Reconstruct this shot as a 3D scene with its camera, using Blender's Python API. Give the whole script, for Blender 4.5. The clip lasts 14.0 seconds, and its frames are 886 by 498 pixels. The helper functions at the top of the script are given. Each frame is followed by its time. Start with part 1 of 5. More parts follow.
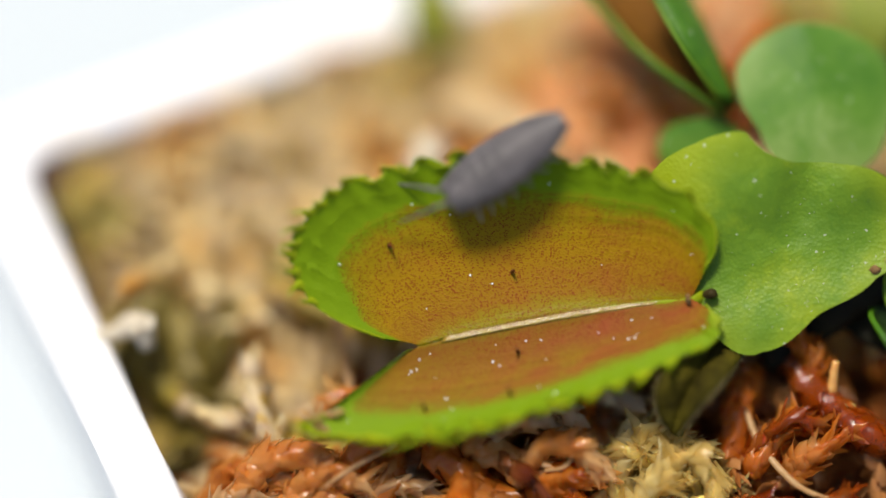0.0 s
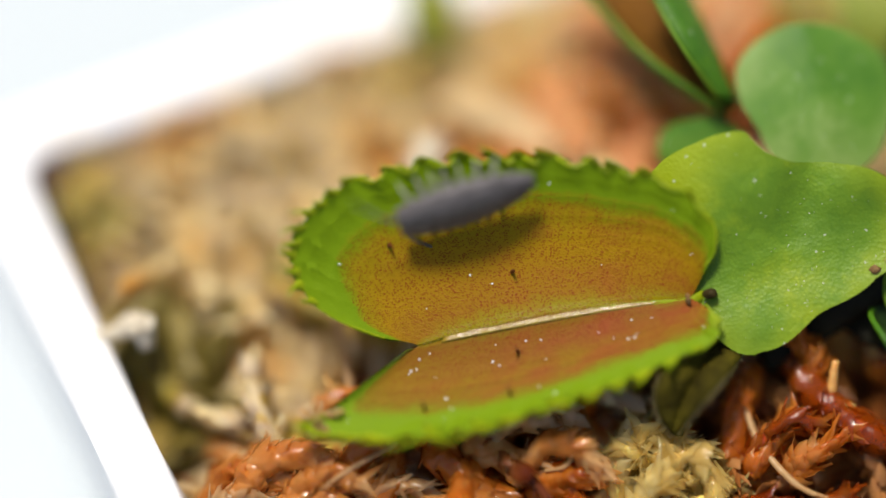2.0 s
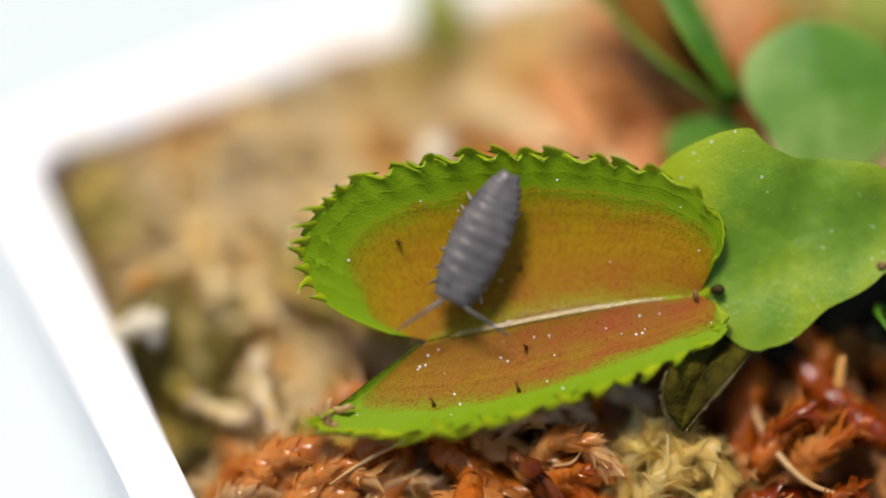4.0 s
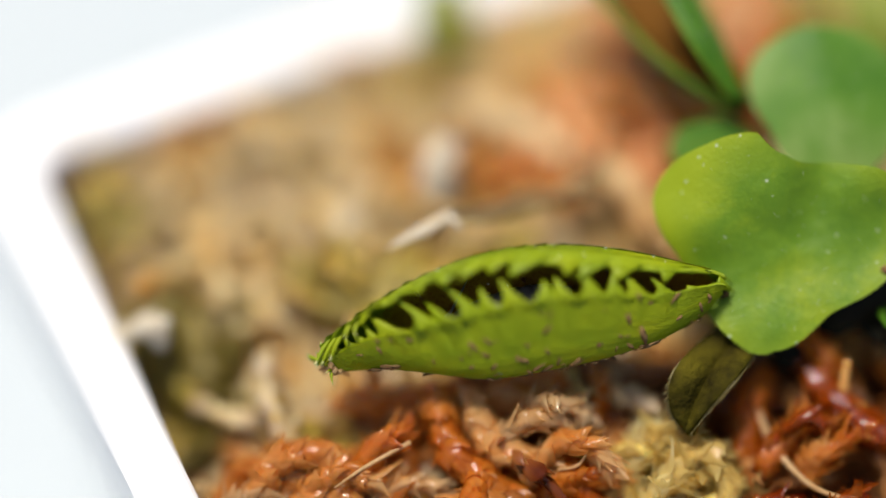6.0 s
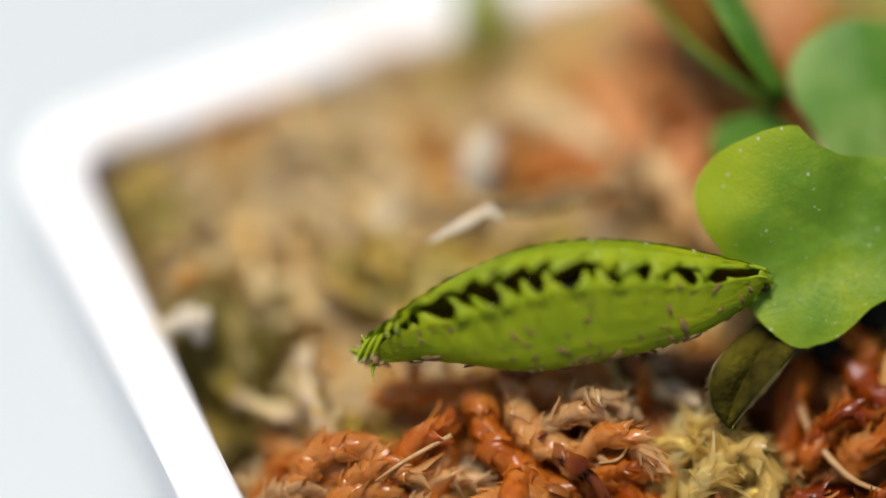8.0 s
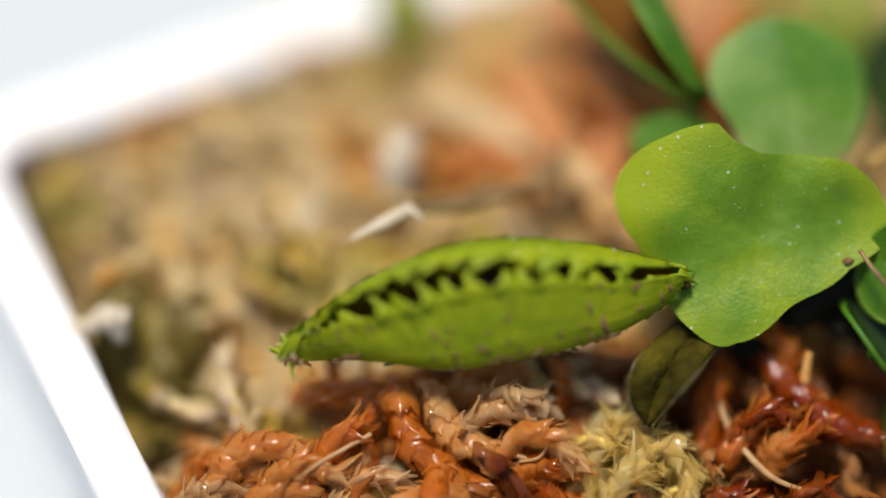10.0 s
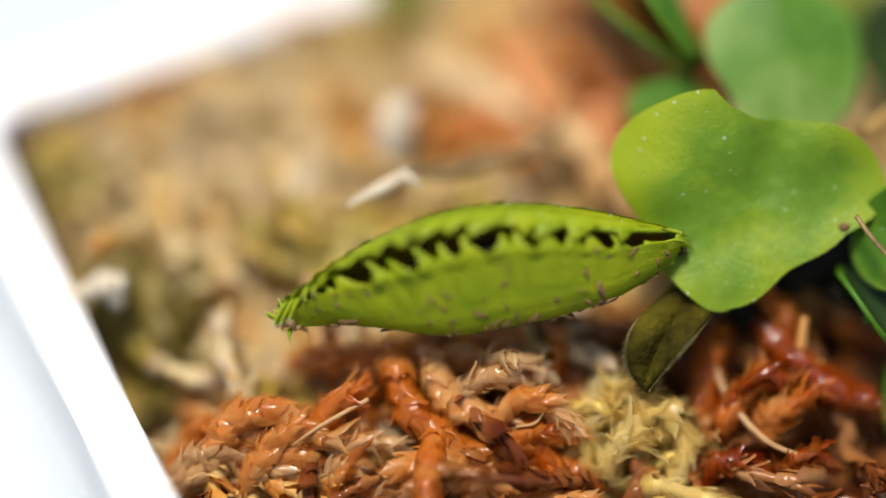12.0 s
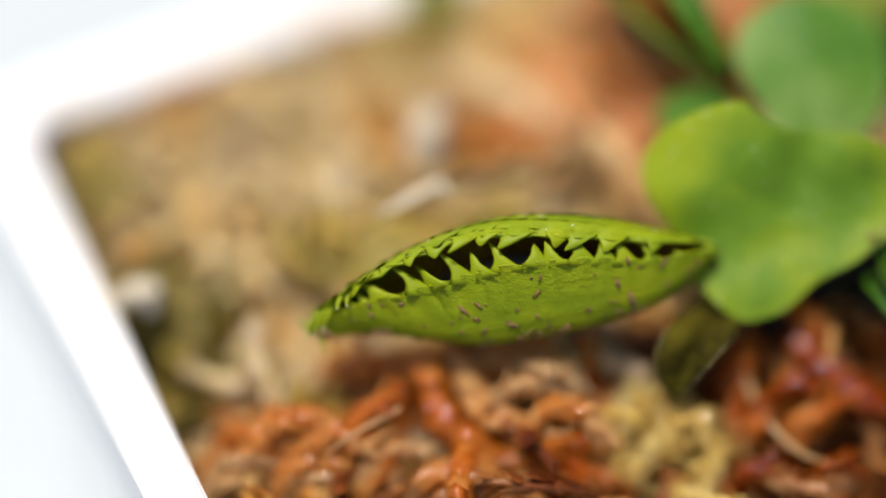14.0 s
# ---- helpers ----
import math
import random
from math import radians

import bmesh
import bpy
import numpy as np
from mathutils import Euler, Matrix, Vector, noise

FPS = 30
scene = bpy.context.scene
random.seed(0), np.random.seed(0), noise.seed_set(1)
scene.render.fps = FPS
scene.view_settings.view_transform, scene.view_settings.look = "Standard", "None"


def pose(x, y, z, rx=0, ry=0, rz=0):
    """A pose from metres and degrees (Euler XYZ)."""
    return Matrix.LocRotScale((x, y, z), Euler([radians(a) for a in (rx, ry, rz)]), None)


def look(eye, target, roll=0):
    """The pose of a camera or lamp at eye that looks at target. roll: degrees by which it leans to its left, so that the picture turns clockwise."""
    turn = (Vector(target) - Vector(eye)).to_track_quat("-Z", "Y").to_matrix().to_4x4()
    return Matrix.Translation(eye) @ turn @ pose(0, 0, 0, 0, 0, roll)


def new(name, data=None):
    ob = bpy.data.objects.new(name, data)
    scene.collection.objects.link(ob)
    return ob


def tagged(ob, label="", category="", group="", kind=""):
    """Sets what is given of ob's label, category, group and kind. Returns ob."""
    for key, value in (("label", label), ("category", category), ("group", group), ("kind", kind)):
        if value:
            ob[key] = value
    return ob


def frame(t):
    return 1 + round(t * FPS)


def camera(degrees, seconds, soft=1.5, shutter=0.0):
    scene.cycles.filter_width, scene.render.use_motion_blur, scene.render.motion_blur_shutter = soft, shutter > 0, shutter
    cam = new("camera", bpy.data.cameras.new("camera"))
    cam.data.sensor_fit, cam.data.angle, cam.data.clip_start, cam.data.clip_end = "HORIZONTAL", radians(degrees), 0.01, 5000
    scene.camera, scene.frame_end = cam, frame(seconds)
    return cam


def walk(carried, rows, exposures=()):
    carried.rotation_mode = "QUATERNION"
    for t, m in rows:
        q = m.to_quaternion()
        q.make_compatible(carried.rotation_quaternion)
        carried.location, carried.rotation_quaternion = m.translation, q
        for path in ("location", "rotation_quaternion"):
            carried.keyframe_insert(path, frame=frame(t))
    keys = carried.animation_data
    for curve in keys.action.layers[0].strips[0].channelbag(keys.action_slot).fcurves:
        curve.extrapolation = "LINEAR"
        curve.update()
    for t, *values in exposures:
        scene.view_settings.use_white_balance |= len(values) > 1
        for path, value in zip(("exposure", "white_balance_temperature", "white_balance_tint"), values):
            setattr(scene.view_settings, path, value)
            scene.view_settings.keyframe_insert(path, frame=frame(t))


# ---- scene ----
cam = camera(9.0, 14.0, soft=1.5)
cam.data.dof.use_dof = True
cam.data.dof.focus_distance = 0.3004
cam.data.dof.aperture_fstop = 3.0
cam.data.dof.aperture_blades = 9
walk(cam, [
    (0, pose(-0.00000, -0.17207, 0.24575, 35.000, -0.000, 0.000)),
    (0.5, pose(-0.00000, -0.17207, 0.24575, 35.000, -0.000, 0.000)),
    (1, pose(0.00020, -0.17209, 0.24574, 35.003, 0.040, 0.010)),
    (1.5, pose(-0.00047, -0.17242, 0.24550, 35.079, -0.079, -0.051)),
    (2, pose(-0.00043, -0.17227, 0.24561, 35.045, -0.065, -0.052)),
    (2.5, pose(-0.00027, -0.17309, 0.24540, 35.215, -0.048, -0.031)),
    (3, pose(-0.00135, -0.17386, 0.24535, 35.317, -0.158, -0.171)),
    (5.5, pose(-0.00106, -0.17612, 0.24474, 35.713, -0.028, -0.008)),
    (6, pose(-0.00080, -0.17585, 0.24493, 35.676, -0.022, 0.006)),
    (6.5, pose(-0.00095, -0.17616, 0.24471, 35.727, -0.012, 0.030)),
    (7, pose(-0.00162, -0.17765, 0.24367, 36.048, -0.003, 0.081)),
    (9.5, pose(-0.00376, -0.17875, 0.24242, 36.321, -0.541, -0.135)),
    (10, pose(-0.00321, -0.17873, 0.24182, 36.384, -0.726, -0.486)),
    (10.5, pose(-0.00246, -0.18035, 0.24019, 36.722, -0.766, -0.537)),
    (11, pose(-0.00313, -0.17868, 0.24125, 36.306, -0.895, -0.765)),
    (11.5, pose(-0.00464, -0.17961, 0.24097, 36.354, -0.910, -0.845)),
    (12, pose(-0.00417, -0.17944, 0.24181, 36.146, -0.875, -0.645)),
    (12.5, pose(-0.00568, -0.17965, 0.24265, 35.989, -0.826, -0.603)),
    (13, pose(-0.00661, -0.17747, 0.24563, 35.415, -0.963, -0.628)),
    (13.5, pose(-0.00644, -0.17603, 0.24712, 35.095, -0.991, -0.590)),
    (14, pose(-0.00638, -0.17571, 0.24734, 35.059, -1.006, -0.599)),
], exposures=((0, 0.40, 6800, 10), (3, 0.40, 6800, 10), (5.5, 0.36, 6800, 10), (7, 0.26, 6800, 10), (9.4, 0.18, 6800, 10), (10, 0.27, 6800, 10), (11, 0.42, 6800, 10), (12.5, 0.46, 6800, 10), (14, 0.36, 6800, 10)))

# ---------------------------------------------------------------- light
sun_dir = Vector((-0.18, 0.17, 0.96)).normalized()
world = bpy.data.worlds.new("sky")
scene.world = world
world.use_nodes = True
wn = world.node_tree.nodes
sky = wn.new("ShaderNodeTexSky")
sky.sky_type = "NISHITA"
sky.sun_disc = False
sky.dust_density, sky.ozone_density = 2.0, 0.6
sky.sun_elevation = math.asin(sun_dir.z)
sky.sun_rotation = math.atan2(sun_dir.x, sun_dir.y)
wn["Background"].inputs["Strength"].default_value = 0.105
world.node_tree.links.new(sky.outputs[0], wn["Background"].inputs[0])
sun_data = bpy.data.lights.new("sun", "SUN")
sun_data.energy, sun_data.angle, sun_data.color = 3.4, radians(15), (1.0, 0.95, 0.88)
sun = new("sun", sun_data)
sun.matrix_world = look(tuple(sun_dir), (0, 0, 0))

# ---------------------------------------------------------------- materials
MM = 0.001


class Nodes:
    """A short way to write node trees."""

    def __init__(self, name):
        self.mat = bpy.data.materials.new(name)
        self.mat.use_nodes = True
        self.tree = self.mat.node_tree
        self.bsdf = self.tree.nodes["Principled BSDF"]
        self.out = self.tree.nodes["Material Output"]

    def add(self, kind, **values):
        n = self.tree.nodes.new(kind)
        for key, value in values.items():
            n.inputs[key.replace("_", " ")].default_value = value
        return n

    def link(self, a, b):
        self.tree.links.new(a, b)

    def math(self, op, a, b=None, c=None):
        n = self.tree.nodes.new("ShaderNodeMath")
        n.operation = op
        for i, v in enumerate((a, b, c)):
            if v is None:
                continue
            if isinstance(v, (int, float)):
                n.inputs[i].default_value = v
            else:
                self.link(v, n.inputs[i])
        return n.outputs[0]

    def ramp(self, value, stops):
        n = self.tree.nodes.new("ShaderNodeValToRGB")
        r = n.color_ramp
        while len(r.elements) < len(stops):
            r.elements.new(0.5)
        for el, (p, c) in zip(r.elements, stops):
            el.position = p
            el.color = (*c, 1) if len(c) == 3 else c
        self.link(value, n.inputs[0])
        return n.outputs[0]

    def mix(self, fac, a, b, mode="MIX"):
        n = self.tree.nodes.new("ShaderNodeMix")
        n.data_type, n.blend_type = "RGBA", mode
        for slot, v in ((0, fac), (6, a), (7, b)):
            if isinstance(v, (int, float)):
                n.inputs[slot].default_value = v
            elif isinstance(v, tuple):
                n.inputs[slot].default_value = (*v, 1)
            else:
                self.link(v, n.inputs[slot])
        return n.outputs[2]

    def coords(self, which="Object"):
        return self.tree.nodes.new("ShaderNodeTexCoord").outputs[which]

    def noise(self, co, scale, detail=3.0, rough=0.55):
        n = self.add("ShaderNodeTexNoise", Scale=scale, Detail=detail, Roughness=rough)
        if co is not None:
            self.link(co, n.inputs["Vector"])
        return n.outputs["Fac"]

    def voronoi(self, co, scale, rnd=1.0):
        n = self.add("ShaderNodeTexVoronoi", Scale=scale, Randomness=rnd)
        self.link(co, n.inputs["Vector"])
        return n.outputs["Distance"]

    def bump(self, height, dist, strength=0.5):
        n = self.add("ShaderNodeBump", Strength=strength, Distance=dist)
        self.link(height, n.inputs["Height"])
        self.link(n.outputs[0], self.bsdf.inputs["Normal"])
        return n.outputs[0]

    def finish(self, color, rough=0.5, translucent=0.0, spec=0.5, clear=0.0):
        if isinstance(color, tuple):
            self.bsdf.inputs["Base Color"].default_value = (*color, 1)
        else:
            self.link(color, self.bsdf.inputs["Base Color"])
        if isinstance(rough, (int, float)):
            self.bsdf.inputs["Roughness"].default_value = rough
        else:
            self.link(rough, self.bsdf.inputs["Roughness"])
        self.bsdf.inputs["Specular IOR Level"].default_value = spec
        if translucent:
            tr = self.tree.nodes.new("ShaderNodeBsdfTranslucent")
            if isinstance(color, tuple):
                tr.inputs[0].default_value = (*color, 1)
            else:
                self.link(color, tr.inputs[0])
            ms = self.tree.nodes.new("ShaderNodeMixShader")
            ms.inputs[0].default_value = translucent
            self.link(self.bsdf.outputs[0], ms.inputs[1])
            self.link(tr.outputs[0], ms.inputs[2])
            self.link(ms.outputs[0], self.out.inputs[0])
            if clear:           # thin wet tissue that one sees through
                see = self.tree.nodes.new("ShaderNodeBsdfTransparent")
                see.inputs[0].default_value = (1.0, 0.93, 0.85, 1)
                mc = self.tree.nodes.new("ShaderNodeMixShader")
                mc.inputs[0].default_value = clear
                self.link(ms.outputs[0], mc.inputs[1])
                self.link(see.outputs[0], mc.inputs[2])
                self.link(mc.outputs[0], self.out.inputs[0])
        return self.mat


def leaf_mat(name, dark, light, pale, rough=0.46, translucent=0.25, margin=0.0):
    n = Nodes(name)
    co = n.coords()
    big = n.noise(co, 160, 2)
    fine = n.noise(co, 1500, 4)
    col = n.ramp(n.math("ADD", n.math("MULTIPLY", big, 0.75), n.math("MULTIPLY", fine, 0.25)),
                 [(0.34, dark), (0.52, light), (0.68, pale)])
    cells = n.voronoi(co, 5200)
    col = n.mix(n.math("MULTIPLY", cells, 0.45), col, dark)
    if margin:      # the blade turns yellower towards its margin
        ln = n.tree.nodes.new("ShaderNodeVectorMath")
        ln.operation = "LENGTH"
        n.link(co, ln.inputs[0])
        out = n.math("ADD", n.math("DIVIDE", ln.outputs["Value"], margin), n.math("MULTIPLY", n.math("SUBTRACT", big, 0.5), 0.8))
        col = n.mix(n.ramp(out, [(0.55, (0, 0, 0)), (1.2, (1, 1, 1))]), col, pale)
    # sparse dust
    dust = n.voronoi(co, 1300)
    speck = n.math("MULTIPLY", n.math("LESS_THAN", dust, 0.12), n.math("GREATER_THAN", n.noise(co, 700, 1), 0.55))
    col = n.mix(n.math("MULTIPLY", speck, 0.55), col, (0.62, 0.66, 0.52))
    n.bump(n.math("ADD", n.math("MULTIPLY", cells, 0.6), fine), 0.00006, 0.6)
    return n.finish(col, n.math("ADD", n.math("MULTIPLY", fine, 0.25), rough - 0.1), translucent, 0.40)


def moss_mat(name, stops, rough=0.28, translucent=0.35, islands=False, wet=0.0, clear=0.0, waxy=0.0, glass=0.0):
    n = Nodes(name)
    co = n.coords()
    if islands:
        pick = n.tree.nodes.new("ShaderNodeNewGeometry").outputs["Random Per Island"]
        place = n.noise(co, 125, 2, 0.5)
        fac = n.math("ADD", n.math("MULTIPLY", pick, 0.26), n.math("MULTIPLY", n.math("SUBTRACT", place, 0.5), 2.3))
        fac = n.math("ADD", fac, 0.37)
    else:
        pick = n.tree.nodes.new("ShaderNodeObjectInfo").outputs["Random"]
        isl = n.tree.nodes.new("ShaderNodeNewGeometry").outputs["Random Per Island"]
        place = n.noise(co, 420, 2, 0.5)
        fac = n.math("ADD", n.math("MULTIPLY", pick, 0.42), n.math("MULTIPLY", isl, 0.20))
        fac = n.math("ADD", fac, n.math("MULTIPLY", n.math("SUBTRACT", place, 0.36), 1.3))
    col = n.ramp(fac, stops)
    fine = n.noise(co, 3800, 3)
    col = n.mix(n.math("MULTIPLY", n.math("SUBTRACT", fine, 0.4), 0.22), col, (0.20, 0.07, 0.03), "MULTIPLY")
    n.bump(n.math("ADD", n.noise(co, 1700, 2), n.math("MULTIPLY", n.noise(co, 5200, 2), 0.35)), 0.00012, 0.6)
    if wet:         # a film of water
        n.bsdf.inputs["Coat Weight"].default_value = wet
        n.bsdf.inputs["Coat Roughness"].default_value = 0.06
    if glass:       # wet membranes that bend the light
        n.bsdf.inputs["Transmission Weight"].default_value = glass
        n.bsdf.inputs["IOR"].default_value = 1.25
    if waxy:        # soft tissue in which light spreads
        n.bsdf.inputs["Subsurface Weight"].default_value = waxy
        n.bsdf.inputs["Subsurface Radius"].default_value = (1.0, 0.5, 0.25)
        n.bsdf.inputs["Subsurface Scale"].default_value = 0.0006
    return n.finish(col, rough, translucent, 0.45, clear)


def plain_mat(name, a, b, scale, rough=0.5, bump=0.0, translucent=0.0, spec=0.5):
    n = Nodes(name)
    co = n.coords()
    v = n.noise(co, scale, 4)
    if bump:
        n.bump(n.noise(co, scale * 3, 4), bump, 0.7)
    return n.finish(n.ramp(v, [(0.3, a), (0.7, b)]), rough, translucent, spec)


def trap_inner_mat(name, red, k=1.0):
    """Orange inner face with fine dark-red glands, green towards the rim."""
    n = Nodes(name)
    uv = n.coords("UV")
    sep = n.tree.nodes.new("ShaderNodeSeparateXYZ")
    n.link(uv, sep.inputs[0])
    sx, ry = sep.outputs[0], sep.outputs[1]
    size = n.tree.nodes.new("ShaderNodeVectorMath")
    size.operation = "MULTIPLY"
    size.inputs[1].default_value = (20.0, 9.0, 1.0)
    n.link(uv, size.inputs[0])
    co = size.outputs[0]
    wob = n.noise(co, 0.55, 3)
    # how far towards the rim, with the left end greener
    edge = n.math("ADD", ry, n.math("MULTIPLY", n.math("SUBTRACT", wob, 0.5), 0.22))
    tip = n.math("MULTIPLY", n.math("SUBTRACT", 0.30, sx), 0.9)
    tip = n.math("MULTIPLY", n.math("MAXIMUM", tip, 0.0), ry)
    edge = n.math("ADD", edge, tip)
    base = n.ramp(edge, [(0.03, (0.20 * k, 0.160 * k, 0.003)), (0.13, (0.22 * k, 0.105 * k, 0.003)), (0.45, (0.265 * k, 0.150 * k, 0.002)),
                         (0.66, (0.22 * k, 0.160 * k, 0.002)), (0.79, (0.13, 0.215, 0.003))])
    blush = n.math("MULTIPLY", n.math("LESS_THAN", edge, 0.64), n.math("MAXIMUM", n.math("ADD", n.math("SUBTRACT", n.noise(co, 0.35, 4), 0.5), red), 0.0))
    side = n.math("MINIMUM", n.math("MAXIMUM", n.math("SUBTRACT", n.math("MULTIPLY", sx, 1.9), 0.25), 0.25), 1.0)
    base = n.mix(n.math("MINIMUM", n.math("MULTIPLY", n.math("MULTIPLY", blush, side), 2.4), 0.8), base, (0.23, 0.040, 0.012))
    d = n.voronoi(co, 8.2, 0.85)
    spot = n.math("MULTIPLY", n.math("LESS_THAN", d, 0.36), n.math("LESS_THAN", edge, 0.76))
    keep = n.math("GREATER_THAN", n.noise(co, 1.4, 3), 0.30)
    col = n.mix(n.math("MULTIPLY", n.math("MULTIPLY", spot, keep), 0.85), base, (0.15, 0.016, 0.003))
    n.bump(n.math("ADD", n.math("SUBTRACT", 1.0, d), n.noise(co, 2.0, 3)), 0.00004, 0.6)
    rough = n.ramp(ry, [(0.015, (0.10, 0.10, 0.10)), (0.06, (0.55, 0.55, 0.55))])
    return n.finish(col, rough, 0.0, 0.10)


def trap_outer_mat():
    n = Nodes("trap_outer_face")
    uv = n.coords("UV")
    size = n.tree.nodes.new("ShaderNodeVectorMath")
    size.operation = "MULTIPLY"
    size.inputs[1].default_value = (20.0, 9.0, 1.0)
    n.link(uv, size.inputs[0])
    co = size.outputs[0]
    col = n.ramp(n.noise(co, 0.5, 3), [(0.3, (0.16, 0.225, 0.002)), (0.5, (0.22, 0.28, 0.003)), (0.7, (0.28, 0.32, 0.004))])
    cells = n.voronoi(co, 9.0)
    col = n.mix(n.math("MULTIPLY", cells, 0.3), col, (0.12, 0.19, 0.004))
    dirt = n.math("MULTIPLY", n.math("GREATER_THAN", n.noise(co, 2.1, 5, 0.7), 0.69), 0.6)
    col = n.mix(dirt, col, (0.20, 0.13, 0.05))
    n.bump(n.math("ADD", n.math("MULTIPLY", cells, 0.5), n.noise(co, 3.0, 4)), 0.00008, 0.7)
    return n.finish(col, 0.5, 0.0, 0.22)


GREEN = leaf_mat("leaf_green", (0.035, 0.13, 0.004), (0.085, 0.22, 0.006), (0.22, 0.33, 0.008))
GREEN_MAIN = leaf_mat("leaf_green_main", (0.085, 0.195, 0.008), (0.155, 0.285, 0.010), (0.31, 0.40, 0.008), margin=0.0078)
GREEN_BACK = leaf_mat("leaf_green_back", (0.05, 0.17, 0.010), (0.13, 0.28, 0.025), (0.27, 0.40, 0.10), 0.40, margin=0.0062)
# dark green; on the leaf deepest in the rosette it stands in for shade
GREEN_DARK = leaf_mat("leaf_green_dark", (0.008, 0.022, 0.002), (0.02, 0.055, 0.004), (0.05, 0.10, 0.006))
GREEN_YELLOW = leaf_mat("leaf_green_yellow", (0.14, 0.18, 0.015), (0.24, 0.30, 0.02), (0.36, 0.38, 0.05))
GREEN_LIME = leaf_mat("leaf_green_lime", (0.36, 0.40, 0.05), (0.46, 0.49, 0.08), (0.56, 0.56, 0.14), 0.5, 0.4)
RIM_GREEN = leaf_mat("rim_green", (0.10, 0.21, 0.012), (0.17, 0.31, 0.016), (0.28, 0.38, 0.05), 0.4, 0.2)
INNER_UPPER, INNER_LOWER = trap_inner_mat("trap_inner_upper", 0.0), trap_inner_mat("trap_inner_lower", 0.17, 0.78)
OUTER = trap_outer_mat()
GROOVE = plain_mat("trap_groove", (0.20, 0.12, 0.006), (0.28, 0.20, 0.01), 2600, 0.16, 0.00009, 0.0, 0.9)
RED_INNER = plain_mat("trap_red_inner", (0.10, 0.042, 0.008), (0.20, 0.085, 0.014), 700, 0.5, 0.0, 0.0, 0.1)
DEAD = plain_mat("dead_leaf", (0.012, 0.008, 0.002), (0.070, 0.045, 0.005), 380, 0.7, 0.0002, 0.0, 0.2)
BLACK = plain_mat("black_leaf", (0.006, 0.005, 0.003), (0.020, 0.018, 0.008), 600, 0.6, 0.0002, 0.0, 0.12)
POD = plain_mat("rotting_pod", (0.008, 0.006, 0.002), (0.085, 0.070, 0.006), 520, 0.8, 0.0004, 0.0, 0.05)
DEAD_EDGE = plain_mat("dead_edge", (0.04, 0.03, 0.006), (0.13, 0.10, 0.02), 900, 0.5)
OCHRE = plain_mat("ochre_leaf", (0.42, 0.24, 0.05), (0.62, 0.42, 0.12), 300, 0.45, 0.0, 0.3)
PALE_TIP = plain_mat("pale_tooth_tip", (0.36, 0.38, 0.10), (0.52, 0.50, 0.24), 900, 0.5)
PALE_DRY = plain_mat("pale_dry", (0.66, 0.56, 0.40), (0.82, 0.76, 0.62), 500, 0.6, 0.0002, 0.3)
STRAW = plain_mat("straw", (0.56, 0.33, 0.12), (0.78, 0.55, 0.28), 900, 0.3, 0.0001, 0.5)
TWIG = plain_mat("twig_bark", (0.10, 0.055, 0.018), (0.27, 0.18, 0.06), 900, 0.6, 0.0001)
GRAIN = plain_mat("white_grain", (0.75, 0.75, 0.70), (0.85, 0.85, 0.82), 900, 0.4)
BRISTLE = plain_mat("bristle", (0.06, 0.012, 0.008), (0.12, 0.02, 0.012), 900, 0.35)
CRUMB = plain_mat("crumb", (0.09, 0.045, 0.015), (0.32, 0.20, 0.09), 1500, 0.9, 0.0001, 0.0, 0.1)
PEAT = plain_mat("peat", (0.02, 0.010, 0.005), (0.16, 0.075, 0.03), 260, 0.7, 0.0008)


def pot_mat():
    """White plastic with a few tan water stains."""
    n = Nodes("white_plastic")
    co = n.coords()
    col = n.ramp(n.noise(co, 60, 4), [(0.3, (0.80, 0.80, 0.80)), (0.7, (0.86, 0.86, 0.86))])
    mark = n.ramp(n.noise(co, 140, 5, 0.65), [(0.60, (0, 0, 0)), (0.72, (1, 1, 1))])
    col = n.mix(n.math("MULTIPLY", mark, 0.5), col, (0.66, 0.54, 0.40))
    return n.finish(col, 0.35)


WHITE = pot_mat()
TABLE = plain_mat("table_white", (0.42, 0.47, 0.49), (0.46, 0.51, 0.525), 8, 0.5)
MOSS_ORANGE = moss_mat("moss_orange", [(0.0, (0.357, 0.051, 0.002)), (0.3, (0.536, 0.126, 0.004)), (0.7, (0.617, 0.214, 0.017)), (1.0, (0.650, 0.352, 0.082))], 0.34, 0.0, wet=0.7, waxy=0.4)
MOSS_RED = moss_mat("moss_red", [(0.0, (0.180, 0.011, 0.002)), (0.4, (0.344, 0.043, 0.003)), (0.8, (0.434, 0.106, 0.006)), (1.0, (0.494, 0.214, 0.045))], 0.34, 0.0, wet=0.7, waxy=0.4)
MOSS_TAN = moss_mat("moss_tan", [(0.0, (0.464, 0.121, 0.008)), (0.45, (0.580, 0.241, 0.037)), (1.0, (0.681, 0.412, 0.140))], 0.34, 0.0, wet=0.7, waxy=0.4)
MOSS_PALE = moss_mat("moss_pale", [(0.0, (0.535, 0.387, 0.063)), (0.5, (0.649, 0.522, 0.145)), (1.0, (0.763, 0.678, 0.331))], 0.34, 0.0, wet=0.7, waxy=0.4)
MOSS_PEACH = moss_mat("moss_peach", [(0.0, (0.554, 0.158, 0.032)), (0.5, (0.732, 0.335, 0.116)), (1.0, (0.851, 0.592, 0.319))], 0.4, 0.4)
